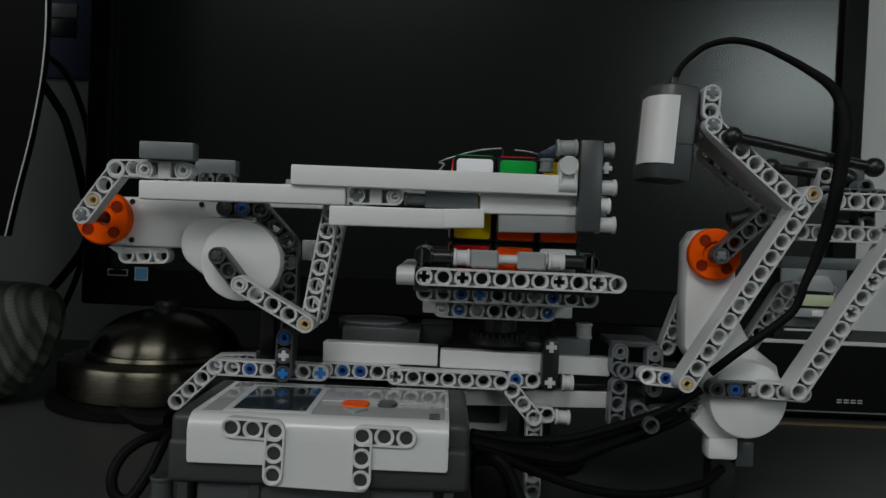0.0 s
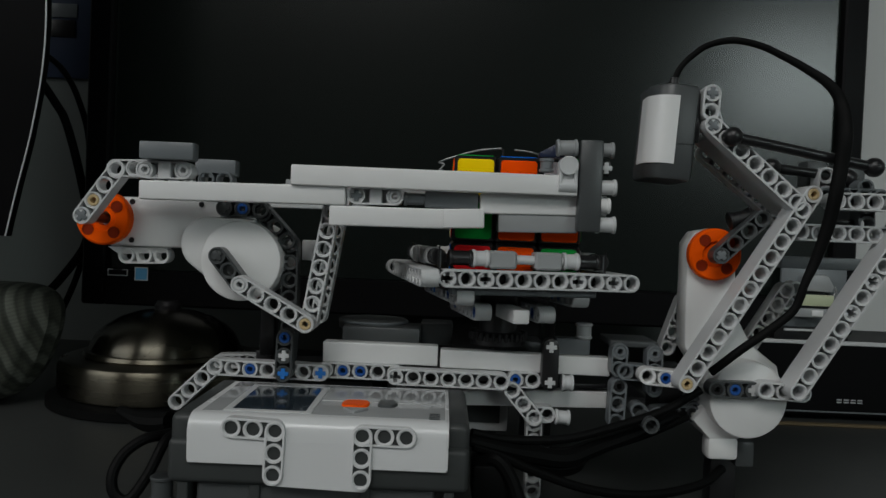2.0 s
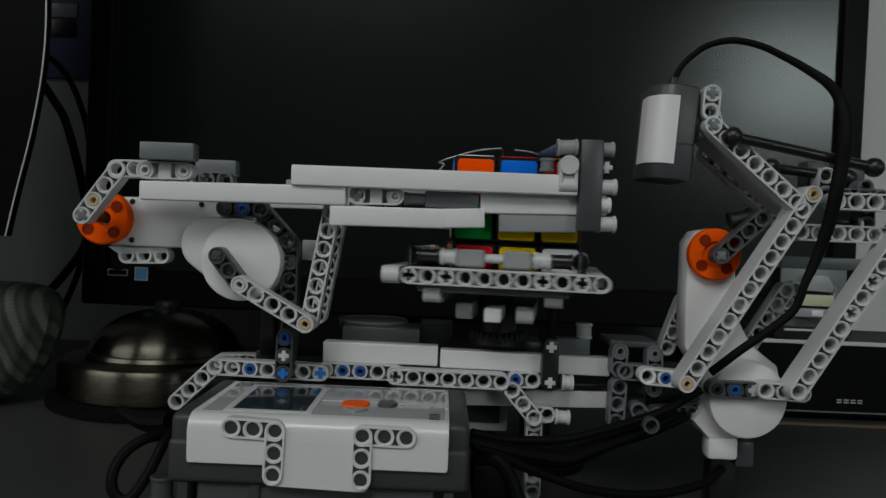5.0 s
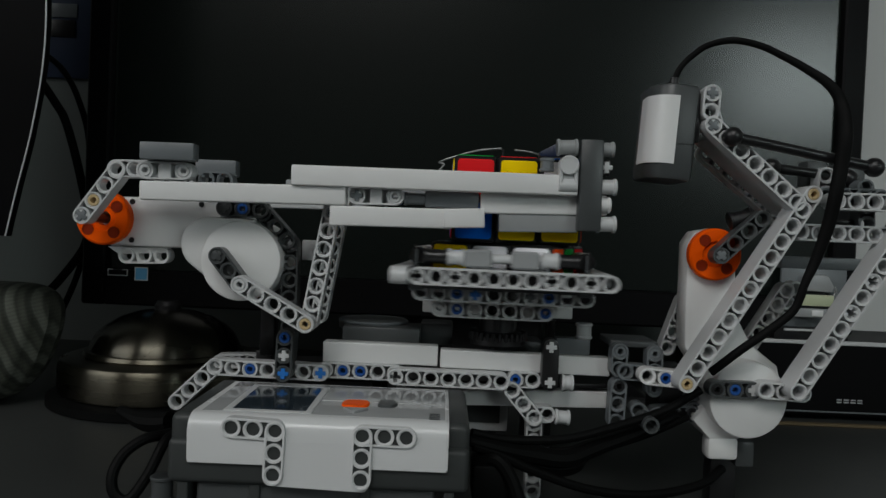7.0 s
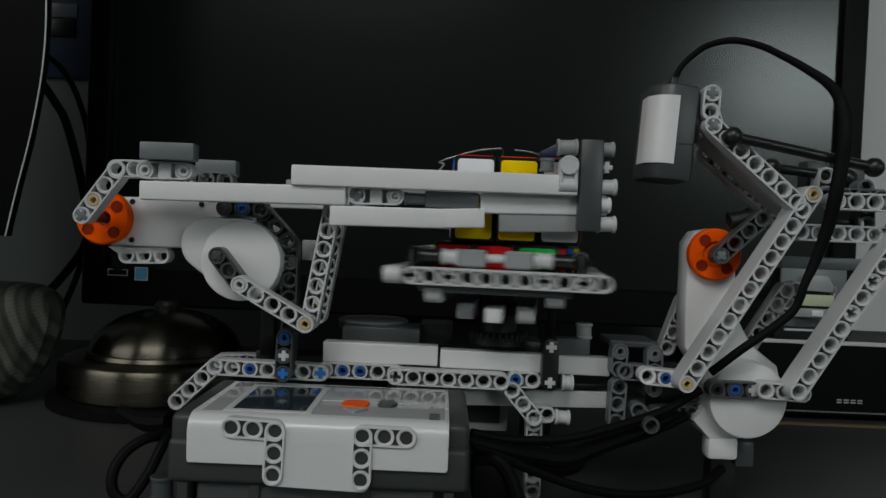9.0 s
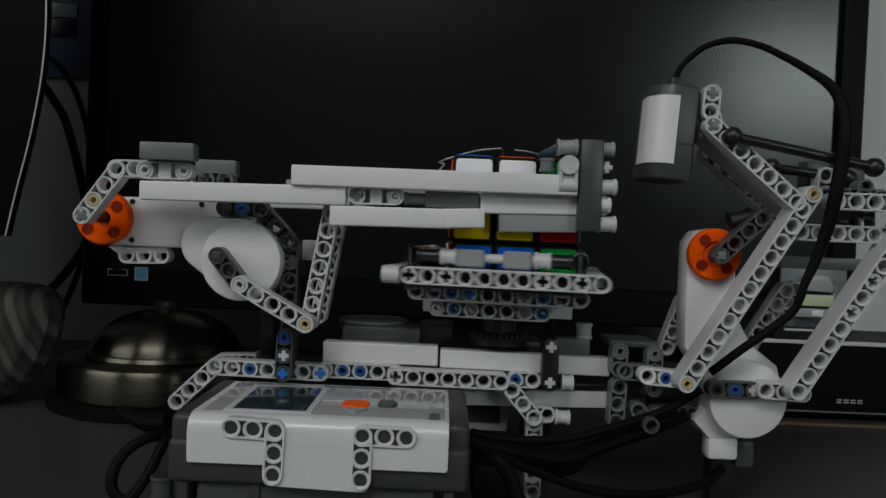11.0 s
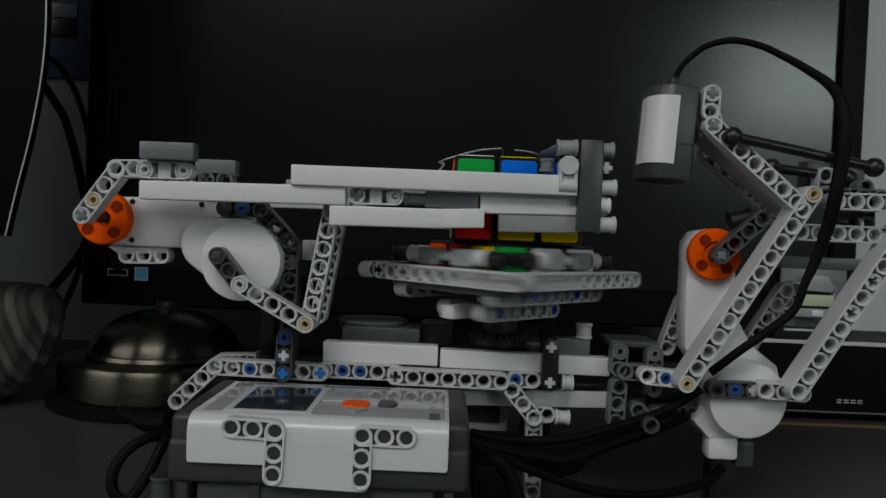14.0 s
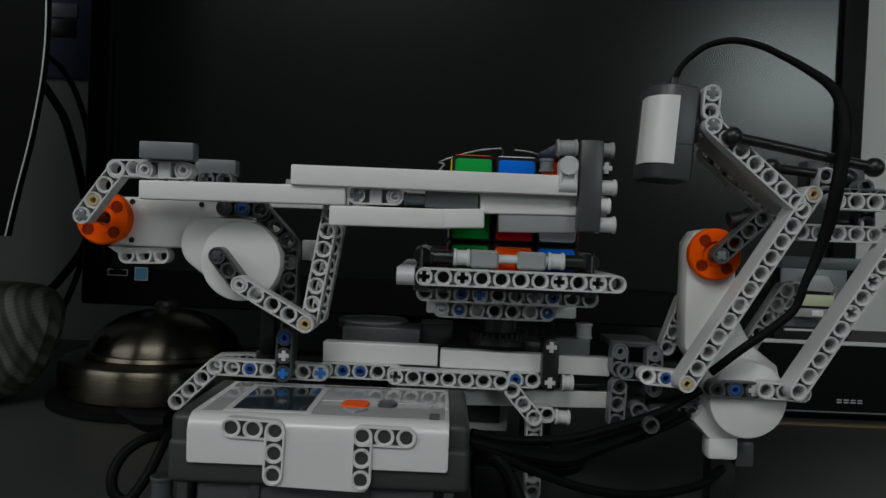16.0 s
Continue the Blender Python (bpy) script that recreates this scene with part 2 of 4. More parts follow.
def pin(code, parent, at, turn=0.0, t=7.4):
    kind, material = PINS[code]
    if (code, t) not in PIN_MESH:
        bm = bmesh.new()
        h = t / 2
        if kind == "pin":
            lathe(bm, (0, 0, 0), [(2.42, -h + 0.25), (2.2, -h + 0.05), (1.35, -h + 0.05), (1.2, -h + 0.5), (1.2, h - 0.3), (2.42, h - 0.3)], 18)
            for s in (1, -1):
                rbox(bm, -0.35, 0.35, -h + 0.4, h - 1, s * 1.4 - 0.5, s * 1.4 + 0.5, 0.1)
        else:
            prism(bm, cross_pts(), -h - 0.25, h, 0.15)
        ob = part(kind, bm, material, parent, "", at, turn)
        PIN_MESH[code, t] = ob.data
        return ob
    return part(kind, None, material, parent, "", at, turn, mesh=PIN_MESH[code, t])


BEAM_MESH = {}


def beam(parent, a, b, kinds, y, material, pins="", t=7.4, name="beam", label="", pitch=8.0):
    """A beam whose first and last holes lie near a and b (x, z), with its front face at depth y; pins names what sits in each hole."""
    if isinstance(kinds, int):
        kinds = "o" * kinds
    n = len(kinds)
    a, b = Vector(a), Vector(b)
    turn = math.degrees(math.atan2(b.y - a.y, b.x - a.x))
    d = (b - a).normalized()
    start = (a + b) / 2 - d * pitch * (n - 1) / 2
    key = (kinds, t, material.name)
    c = (start.x, y + t / 2, start.y)
    if key in BEAM_MESH:
        ob = part(name, None, material, parent, label, c, turn, mesh=BEAM_MESH[key])
    else:
        ob = part(name, beam_bm(kinds, t), material, parent, label, c, turn)
        BEAM_MESH[key] = ob.data
    ob["lean"] = turn
    for i, code in enumerate(pins):
        if code in PINS:
            p = start + d * pitch * i
            pin(code, ob, (p.x, y + t / 2, p.y), turn, t)
    return ob


def slab(parent, a, b, y, depth, material, high=7.4, name="beam", label="", bev=0.7):
    """A beam seen on its smooth side: its upper left and right corners' middle line runs from a to b (x, z)."""
    a, b = Vector(a), Vector(b)
    turn = math.degrees(math.atan2(b.y - a.y, b.x - a.x))
    bm = bmesh.new()
    softbox(bm, 0, (b - a).length, 0, depth, -high / 2, high / 2, bev, 3)
    ob = part(name, bm, material, parent, label, (a.x, y, a.y), turn)
    ob["lean"] = turn
    return ob


def block(parent, x0, z0, x1, z1, y0, y1, material, name, label="", b=0.6):
    """A chamfered block between two corners."""
    bm = bmesh.new()
    c = ((x0 + x1) / 2, (y0 + y1) / 2, (z0 + z1) / 2)
    w, d, h = abs(x1 - x0) / 2, abs(y1 - y0) / 2, abs(z1 - z0) / 2
    softbox(bm, -w, w, -d, d, -h, h, b, 2)
    return part(name, bm, material, parent, label, c)


def stud_tube(parent, a, b, r, material, name="bush", label="", ring=True):
    """A round connector with a collar at each end."""
    a, b = Vector(a), Vector(b)
    bm = bmesh.new()
    d = (b - a).normalized()
    rod(bm, (0, 0, 0), b - a, r * 0.86)
    if ring:
        rod(bm, (0, 0, 0), d * 1.4, r)
        rod(bm, (b - a) - d * 1.4, b - a, r)
    return part(name, bm, material, parent, label, tuple(a))


def cord(name, label, pts, r, material=None, flat=1.0, parent=None, steps=6):
    bm = bmesh.new()
    o = Vector(pts[0])
    sweep(bm, [Vector(p) - o for p in pts], r, 10, flat, steps)
    ob = part(name, bm, material or RUBBER, parent, label if parent else "", tuple(o))
    if not parent:
        tagged(ob, label, "cable")
    return ob


# ---------------- the room ----------------
def room_box(name, x0, x1, y0, y1, z0, z1, material, label, b=2.0):
    bm = bmesh.new()
    rbox(bm, x0, x1, y0, y1, z0, z1, b)
    return tagged(part(name, bm, material), label, name.split("_")[0], kind="structure")


room_box("floor", -2600, 2600, -2600, 1200, -790, -740, FLOOR, "brown wooden floor of a dim room")
# unseen ceiling, its gap cut for the added overhead lamp
bm = bmesh.new()
for x0, x1, y0, y1 in ((-2600, -1150, -2600, 1200), (250, 2600, -2600, 1200), (-1150, 250, -2600, -2340), (-1150, 250, -1360, 1200)):
    rbox(bm, x0, x1, y0, y1, 1700, 1760, 1)
tagged(part("ceiling", bm, WALL), "plain grey painted ceiling, out of view, opened for the added overhead lamp", "ceiling", kind="structure")
room_box("wall_north", -2600, 2600, 470, 570, -740, 1700, WALL, "plain grey painted wall behind the desk")
# unseen west and south walls, darkened to hold down ambient light and screen reflections
bm = bmesh.new()
for y0, y1, z0, z1 in ((-2600, -2020, -740, 1700), (-380, 470, -740, 1700), (-2020, -380, -740, 600), (-2020, -380, 1680, 1700)):
    rbox(bm, -2000, -1900, y0, y1, z0, z1, 1)
tagged(part("wall_west", bm, DIM), "plain unseen wall toned dark to lower bounced light, with a wide window opening", "wall", kind="structure")
room_box("wall_east", 2500, 2600, -2600, 470, -740, 1700, PALE, "plain pale painted side wall")
bm = bmesh.new()
for x0, x1, z0, z1 in ((-1900, 1190, -740, 1700), (1930, 2500, -740, 1700), (1190, 1930, -740, 610), (1190, 1930, 1070, 1700)):
    rbox(bm, x0, x1, -2600, -2500, z0, z1, 1)
tagged(part("wall_south", bm, DIM), "plain unseen wall toned dark to lower bounced light, with a wide window opening", "wall", kind="structure")
# added panel; its pale colour stands in for light falling on the back wall
room_box("wall_panel", 322, 900, 330, 350, 0, 900, PALE, "pale panel added in place of the brightly lit wall beside the television")
desk = thing("desk", "dark grey matte desk under the machine", "desk", (0, -118, -740))
bm = bmesh.new()
rbox(bm, -1100, 1100, -582, 583, 708, 740, 3)
part("desktop", bm, DESK, desk, "dark grey matte desktop", (0, -118, -740))
for x, y in ((-1060, -660), (1060, -660), (-1060, 425), (1060, 425)):
    block(desk, x - 25, -740, x + 25, -32, y - 25, y + 25, DARK, "leg", "", 2.0)

# ---------------- behind the machine ----------------
tv = thing("television", "large black flat television with a dark, switched-off screen", "television", (20, 262, 62))
bm = bmesh.new()
rbox(bm, -244, 282, -6, 40, 14, 330, 6)
part("casing", bm, BLACK, tv, "", (20, 262, 62))
bm = bmesh.new()
rbox(bm, -269, 268, -2, 2, 26, 328, 0.5)
part("screen", bm, SCREEN, tv, "dark glossy screen", (20, 254, 62))
for nm, x0, x1, z0, z1 in (("side_bezel", -286, -269, 0, 340), ("side_bezel", 268, 285, 0, 340), ("bottom_bezel", -269, 268, 0, 26), ("top_bezel", -269, 268, 328, 340)):
    bm = bmesh.new()
    rbox(bm, x0, x1, -5, 14, z0, z1, 1.5)
    part(nm, bm, BEZEL, tv, "", (20, 250, 62))
bm = bmesh.new()
rbox(bm, -60, 60, -8, 8, 0, 70, 2)
part("neck", bm, BLACK, tv, "", (20, 290, 0))
bm = bmesh.new()
rbox(bm, -140, 140, -60, 60, 0, 8, 2)
part("foot", bm, BLACK, tv, "", (20, 310, 0))
# small marks on the lower bezel
bm = bmesh.new()
rbox(bm, -4.6, 4.6, -0.3, 0.3, -4.6, 4.6, 0.1)
icon = part("sticker", bm, mat("pale_blue_print", (0.1, 0.36, 0.62), 0.5), tv, "small blue square sticker with a pale edge", (-221.4, 244.4, 85.6))
bm = bmesh.new()
for s in (-1, 1):
    rbox(bm, -4.9, 4.9, -0.2, 0.2, s * 4.6 - 0.3, s * 4.6 + 0.3, 0.05)
    rbox(bm, s * 4.6 - 0.3, s * 4.6 + 0.3, -0.2, 0.2, -4.3, 4.3, 0.05)
part("sticker_edge", bm, LIGHT, icon, "", (-221.2, 244, 85.6))
bm = bmesh.new()
for x0, x1, z0, z1 in ((-7.4, -3.5, 1.9, 2.5), (3.5, 7.4, 1.9, 2.5), (-7.4, 7.4, -2.5, -1.9), (-7.4, -6.8, -2.5, 2.5), (6.8, 7.4, -2.5, 2.5)):
    rbox(bm, x0, x1, -0.2, 0.2, z0, z1, 0.05)
part("print", bm, LIGHT, tv, "small white outline print", (-239.0, 244.6, 86.1))

box = thing("black_player", "glossy black box with a pale front edge under the television", "player", (300, 236, 0))
bm = bmesh.new()
rbox(bm, 206 - 300, 420 - 300, 0, 110, 3, 57, 2)
part("body", bm, BEZEL, box, "", (300, 236, 0))
bm = bmesh.new()
rbox(bm, 206 - 300, 420 - 300, -1.2, 4, 55.5, 58.2, 0.4)
part("top_edge", bm, LIGHT, box, "thin pale front edge", (300, 236, 0))
bm = bmesh.new()
rbox(bm, 206 - 300, 420 - 300, -0.8, 4, 6.0, 7.2, 0.3)
part("bottom_edge", bm, MID, box, "thin grey seam", (300, 236, 0))
bm = bmesh.new()
for i, (w, bars) in enumerate(((3.4, ((-1.2, 1.2), )), (3.6, ((-1.2, 1.2), )), (3.6, ((-1.2, 1.2), )), (3.4, ((-1.2, 1.2), )))):
    rbox(bm, i * 5 - 9, i * 5 - 9 + w, -0.2, 0.2, -1.3, -0.5, 0.05)
    rbox(bm, i * 5 - 9, i * 5 - 9 + w, -0.2, 0.2, 0.5, 1.3, 0.05)
part("logo_bar", bm, LIGHT, box, "row of small pale logo marks", (299.9, 235.6, 14.9))

bm = bmesh.new()
rbox(bm, 212, 440, 216, 221, 0.1, 2.2, 0.5)
tagged(part("wooden_strip", bm, OAK), "narrow pale wooden strip lying on the desk", "strip")

SBX = -192.8
stand = thing("steel_base", "round polished-steel stand base with a domed top", "stand base", (SBX, 222, 0))
def turned(nm, prof, material, label="", closed=False):
    bm = bmesh.new()
    lathe(bm, (0, 0, 0), prof, 72, "Z", closed)
    part(nm, bm, material, stand, label, (SBX, 222, 0))
turned("foot_ring", [(72, 0), (76, 1), (76, 6), (70, 8)], RUBBER, "black rubber foot ring")
turned("drum", [(66, 7), (69, 9), (69.5, 12), (69.5, 27), (68, 30), (64, 31.5), (2, 31.5)], STEEL)
turned("rim", [(53, 31.5), (54, 33), (53, 35.5), (50, 36)], STEEL, closed=True)
turned("dome", [(51, 34), (50, 39), (46.5, 46), (40, 52.5), (31, 57.8), (20, 61.4), (8, 63)], POLISHED)
turned("neck", [(9, 62), (9, 66), (7, 69)], BLACK)

mon = thing("monitor", "black monitor with a curved silver-trimmed edge", "monitor", (-250, 120, 0))
edge = [(-231.7, 261.0), (-231.2, 235.4), (-231.9, 216.1), (-234.1, 195.2), (-238.8, 167.6), (-245.1, 139.9), (-250.7, 112.8)]
bm = bmesh.new()
# the panel's unseen reach to the left and top is sized to shade the wall
prism(bm, [(x + 250, z) for x, z in edge] + [(-540, edge[-1][1] - 4), (-540, 610), (edge[0][0] + 250, 600)], 0, 7, 1.5)
part("panel", bm, BEZEL, mon, "", (-250, 120, 0))
bm = bmesh.new()
sweep(bm, [(x + 250, -0.5, z) for x, z in edge], 0.45, 6)
part("trim", bm, LIGHT, mon, "thin silver edge trim", (-250, 120, 0))
bm = bmesh.new()
rbox(bm, -330, -270, 8, 26, 0, 300, 2)
part("neck", bm, BLACK, mon, "", (-250, 120, 0))

bm = bmesh.new()
loops, CZH = [], 42.0
for q in range(1, 26):
    u = math.pi * (q / 26 - 0.5)
    cu, su = math.cos(u), math.sin(u)
    hgt, wid = math.copysign(abs(su) ** 0.8, su), abs(cu) ** 0.55
    ring = []
    for w in range(72):
        v = 2 * math.pi * w / 72
        rib = 1 + 0.018 * math.cos(v * 18) * wid
        ring.append(bm.verts.new((47 * wid * rib * math.cos(v) + 13 * hgt, 34 * wid * rib * math.sin(v), 40 * hgt)))
    loops.append(ring)
for a, b in zip(loops, loops[1:]):
    for w in range(72):
        bm.faces.new((a[w], a[(w + 1) % 72], b[(w + 1) % 72], b[w]))
bm.faces.new(loops[0]), bm.faces.new(loops[-1])
tagged(part("striped_cushion", bm, FABRIC, None, "", (-304, 190, 40.3)), "pale green-grey stuffed cushion with woven stripes", "cushion")

px0, pz0 = (-425.2, 267.2)
px1, pz1 = (-367.9, 387.7)
poster = tagged(block(None, px0, pz0, px1, pz1, 466, 469, POSTER, "poster", "", 0.3), "dark blue poster with pale print on the wall", "poster")
block(poster, -415.5, 342.5, -382.8, 328.4, 464.8, 465.8, MID, "print_bar", "pale printed bar", 0.1)
block(poster, -413.8, 326.0, -384.5, 308.8, 464.8, 465.8, BLACK, "print_square", "dark printed square", 0.1)

cord("power_cable", "black cable hanging beside the television", [(-331.2, 300, 258.9), (-311.6, 300, 243.0), (-296.1, 296, 218.0), (-284.0, 290, 181.7), (-284.7, 290, 118.8), (-285.1, 290, 100.8), (-289.1, 285, 76.6), (-298.6, 280, 47.6), (-306.4, 275, 25.3), (-330, 272, 3)], 2.4)
cord("video_cable", "thick black cable hanging beside the television", [(-326, 280, 240), (-319.8, 280, 231.8), (-306.0, 280, 212.6), (-298.5, 280, 199.8), (-287.5, 278, 168), (-275.6, 276, 121.3), (-276.4, 274, 108.0), (-280.4, 272, 96.5), (-296.8, 268, 72.5), (-313.4, 262, 52.8), (-326.5, 256, 31.5), (-330, 256, 3)], 3.2)

# ---------------- control brick ----------------
brick = thing("control_brick", "white and dark grey programmable control brick lying flat", "control brick", (-30, -8, 0))
BX0, BX1 = -97.7, 12.9
WX0, WX1 = -90.0, 5.0
TOP, LOW = 54.0, 38.2
def brick_part(nm, x0, x1, y0, y1, z0, z1, material, label="", b=2.0):
    bm = bmesh.new()
    softbox(bm, x0 + 30, x1 + 30, y0 + 8, y1 + 8, z0, z1, b)
    return part(nm, bm, material, brick, label, (-30, -8, 0))
brick_part("lower_body", BX0, BX1, -40.5, 27, LOW - 8.5, LOW + 8, END, "dark grey lower body", 2.5)
brick_part("end_cap", BX0, WX0 + 2, -38, 27, LOW, TOP + 1, END, "dark grey end cap", 3)
brick_part("end_cap", WX1 - 2, BX1, -38, 27, LOW, TOP + 1, END, "dark grey end cap", 3)
brick_part("battery_cover", BX0 + 10, BX1 - 12, -37, 25, 4, LOW - 8, DARK, "dark grey battery cover", 2)
for gx in (BX0 + 3.5, BX0 + 30, BX1 - 40, BX1 - 9):
    brick_part("rib", gx, gx + 4, -38.6, -20, 3, LOW - 7, END, "upright moulded rib", 0.8)
stud_tube(brick, (-102.5, -30, 28.8), (-102.6, -30, 19.5), 4.6, DARK, "peg")
for sx in (BX0 + 14, BX1 - 20):
    brick_part("foot", sx, sx + 8, -30, 20, 0, 6, BLACK, "", 1)
# white shell: upright front, a rounded shoulder and a flat deck
bm = bmesh.new()
prof = [(-42.2, LOW), (-42.2, TOP - 4.0), (-41.9, TOP - 2.2), (-41.2, TOP - 0.6), (-40.0, TOP + 0.6), (-38.4, TOP + 1.3), (-36, TOP + 1.5), (20, TOP + 1.5), (20, LOW)]
a_loop = [bm.verts.new((WX0 + 30, y + 8, z)) for y, z in prof]
b_loop = [bm.verts.new((WX1 + 30, y + 8, z)) for y, z in prof]
for i in range(len(prof)):
    j = (i + 1) % len(prof)
    bm.faces.new((a_loop[i], a_loop[j], b_loop[j], b_loop[i]))
bm.faces.new(a_loop), bm.faces.new(b_loop)
bmesh.ops.bevel(bm, geom=[e for e in bm.edges if abs(e.verts[0].co.x - e.verts[1].co.x) < 1e-6], offset=0.5, segments=2, affect="EDGES")
part("shell", bm, SHELL, brick, "glossy white upper shell", (-30, -8, 0))
# T-shaped front tab with its holes
TX0, TX1 = -61.8, -23.4
TZ0 = 30.1
bm = bmesh.new()
round_l = [(TX0 + 30 + 2.6 - 2.6 * math.cos(radians(a)), TZ0 + 0.6 + 2.6 - 2.6 * math.sin(radians(a))) for a in range(0, 91, 15)]
round_r = [(TX1 + 30 - 2.6 + 2.6 * math.sin(radians(a)), TZ0 - 0.4 + 2.6 - 2.6 * math.cos(radians(a))) for a in range(0, 91, 15)]
prism(bm, round_l + round_r + [(TX1 + 30, LOW + 9), (TX0 + 30, LOW + 9)], -42.26 + 8, -36 + 8, 0.0)
part("front_tab", bm, SHELL, brick, "", (-30, -8, 0))
HOLES = [(-74.0, 51.5), (-66.1, 51.2), (-57.9, 51.0), (-58.0, 43.0), (-58.3, 34.5), (-26.3, 50.5), (-18.3, 50.4), (-10.4, 50.3), (-26.4, 42.5), (-26.4, 34.0)]
first = None
for a, b, up in ((0, 2, 0), (2, 4, 0.04), (5, 7, 0), (5, 9, 0.04)):
    strip = beam(brick, HOLES[a], HOLES[b], 3, -43.3 - up, SHELL, name="socket_strip")
    lean, mid = strip["lean"], ((HOLES[a][0] + HOLES[b][0]) / 2, (HOLES[a][1] + HOLES[b][1]) / 2)
    bm = None
    if first is None:
        bm = bmesh.new()
        rbox(bm, -10.2, 10.2, -0.25, 0.25, -2.9, 2.9, 0.1)
    # dark strip gives the shallow sockets the shade of deep holes
    ob = part("socket_shade", bm, END, strip, "dark strip behind the sockets, in place of their shaded depth", (mid[0], -42.1, mid[1]), lean, mesh=first)
    first = ob.data
D = TOP + 1.5
def deck(nm, x0, x1, y0, y1, material, label="", up=0.4, b=0.3):
    return brick_part(nm, x0, x1, y0, y1, D - 1, D + up, material, label, b)
deck("deck_plate", WX0 + 3, WX1 - 1.5, -35, 18.5, GLOSS, "glossy light grey deck plate", 0.15, 0.1)
def button(nm, pts, material, label, rise, rnd):
    """A low key on the deck with a rounded outline."""
    cx, cy = sum(p[0] for p in pts) / len(pts), sum(p[1] for p in pts) / len(pts)
    loops = []
    for up, inset in ((-0.8, 0.0), (rise - 0.5, 0.0), (rise, 0.5)):
        ring = []
        for q, p in enumerate(pts):
            a, b, c = Vector(pts[q - 1]), Vector(p), Vector(pts[(q + 1) % len(pts)])
            e0, e1 = b + (a - b).normalized() * rnd, b + (c - b).normalized() * rnd
            for w in range(6):
                t = w / 5
                v = e0 * (1 - t) ** 2 + b * 2 * t * (1 - t) + e1 * t * t
                d = (Vector((cx, cy)) - v).normalized() * inset
                ring.append((v.x + d.x, v.y + d.y, up))
        loops.append(ring)
    bm = bmesh.new()
    loops = [[bm.verts.new((x - cx, y - cy, z)) for x, y, z in ring] for ring in loops]
    for a, b in zip(loops, loops[1:]):
        for q in range(len(a)):
            bm.faces.new((a[q], a[(q + 1) % len(a)], b[(q + 1) % len(a)], b[q]))
    bm.faces.new(loops[0]), bm.faces.new(loops[-1])
    return part(nm, bm, material, brick, label, (cx, cy, D))
deck("screen_frame", -79.5, -46.5, -34.5, 13, LIGHT, "pale translucent display frame", 0.45)
deck("screen", -76.5, -49, -31.5, 10, LCD, "dark glossy display", 0.6, 0.05)
deck("seam", -46.0, 2.0, -11.6, -10.9, LIGHT, "thin pale seam line", 0.3, 0.05)
button("orange_button", [(-37.4, -21.5), (-26.6, -21.5), (-26.6, -10), (-37.4, -10)], ORANGE, "orange button", 0.9, 4.0)
button("grey_button", [(-36.6, -24.0), (-25.6, -24.0), (-31.0, -32.0)], CLIP, "grey three-cornered button", 1.0, 1.6)
button("arrow_button", [(-23.2, -19.5), (-17, -20), (-15, -15), (-17, -9), (-23.2, -9.5)], DARK, "dark grey button", 1.2, 2.2)
bm = bmesh.new()
for k in range(4):
    rbox(bm, 0, 4.0, k * 2.6 + 2.6, k * 2.6 + 4.0, D + 0.1, D + 0.35, 0.05)
part("print_bar", bm, DARK, brick, "dark printed mark", (WX1 - 7.5, -38, 0))

# ---------------- base frame ----------------
base = thing("base_frame", "light grey frame of perforated building beams", "machine frame", (0, 40, 0))
beam(base, (-101.5, 60.0), (-52.8, 59.2), "oooooox", 27, LIGHT, "oob  oB")
beam(base, (-101.5, 60.0), (-117.6, 43.9), "oooo", 27, LIGHT)
beam(base, (-52.5, 60.1), (-18.8, 59.9), 5, 31, LIGHT, " bb")
beam(base, (-19.2, 59.1), (29.0, 58.8), "xoooooo", 26, LIGHT)
beam(base, (35.2, 59.3), (44.0, 59.4), 2, 30, LIGHT, "b")
beam(base, (33.6, 55.4), (44.9, 42.5), "ooo", 27, LIGHT)
beam(base, (43.5, 43.6), (50.8, 43.6), 2, 31, LIGHT)
stud_tube(base, (54.7, 33, 42.6), (61.5, 33, 42.3), 3.6, LIGHT)
beam(base, (45.3, 41.3), (45.9, 4.7), 5, 32, LIGHT)
beam(base, (-115.2, 53.9), (-86.1, 55.1), 4, 75, LIGHT)
beam(base, (-68.4, 75.4), (-68.6, 60.1), "oox", 19.4, DARK, "bWB", name="upright")
block(base, 14.9, 42.1, 35.3, 28.3, 58, 62, LIGHT, "back_panel", "light grey panel", 0.8)
block(base, 14.8, 41.4, 31.3, 32.6, 56.5, 59, DARK, "back_window", "dark window", 0.3)
slab(base, (-53.5, 68.1), (-0.3, 68.0), 34, 8, WHITE, 9.4)
slab(base, (0.8, 67.0), (79.4, 66.1), 34, 8, WHITE, 8.6)
slab(base, (-19.4, 47.8), (81.5, 49.7), 40, 8, WHITE, 7.8)
# plate coloured black to give the beam holes in front their shade
slab(base, (-93.5, 53.6), (80.8, 56.7), 38, 60, BLACK, 2, "cross_plate")
block(base, -45.9, 79.3, -9.3, 71.4, 42, 66, DARK, "motor_block", "dark grey block", 0.8)
bm = bmesh.new()
lathe(bm, (0, 0, 0), [(17, 0), (17, 3.4), (16, 4), (2, 4)], 40, "Z", False)
part("lid", bm, DARK, base, "round grey lid", (-33, 62, 78.8 - 2))
bm = bmesh.new()
lathe(bm, (0, 0, 0), [(17.1, 2.8), (17.4, 3.5), (16.6, 4.2), (16, 4)], 40, "Z", True)
part("lid_rim", bm, MID, base, "", (-33, 62, 78.8 - 2))
block(base, -9.4, 80.0, 6.5, 69.4, 60, 80, DARK, "motor_block", "", 0.8)
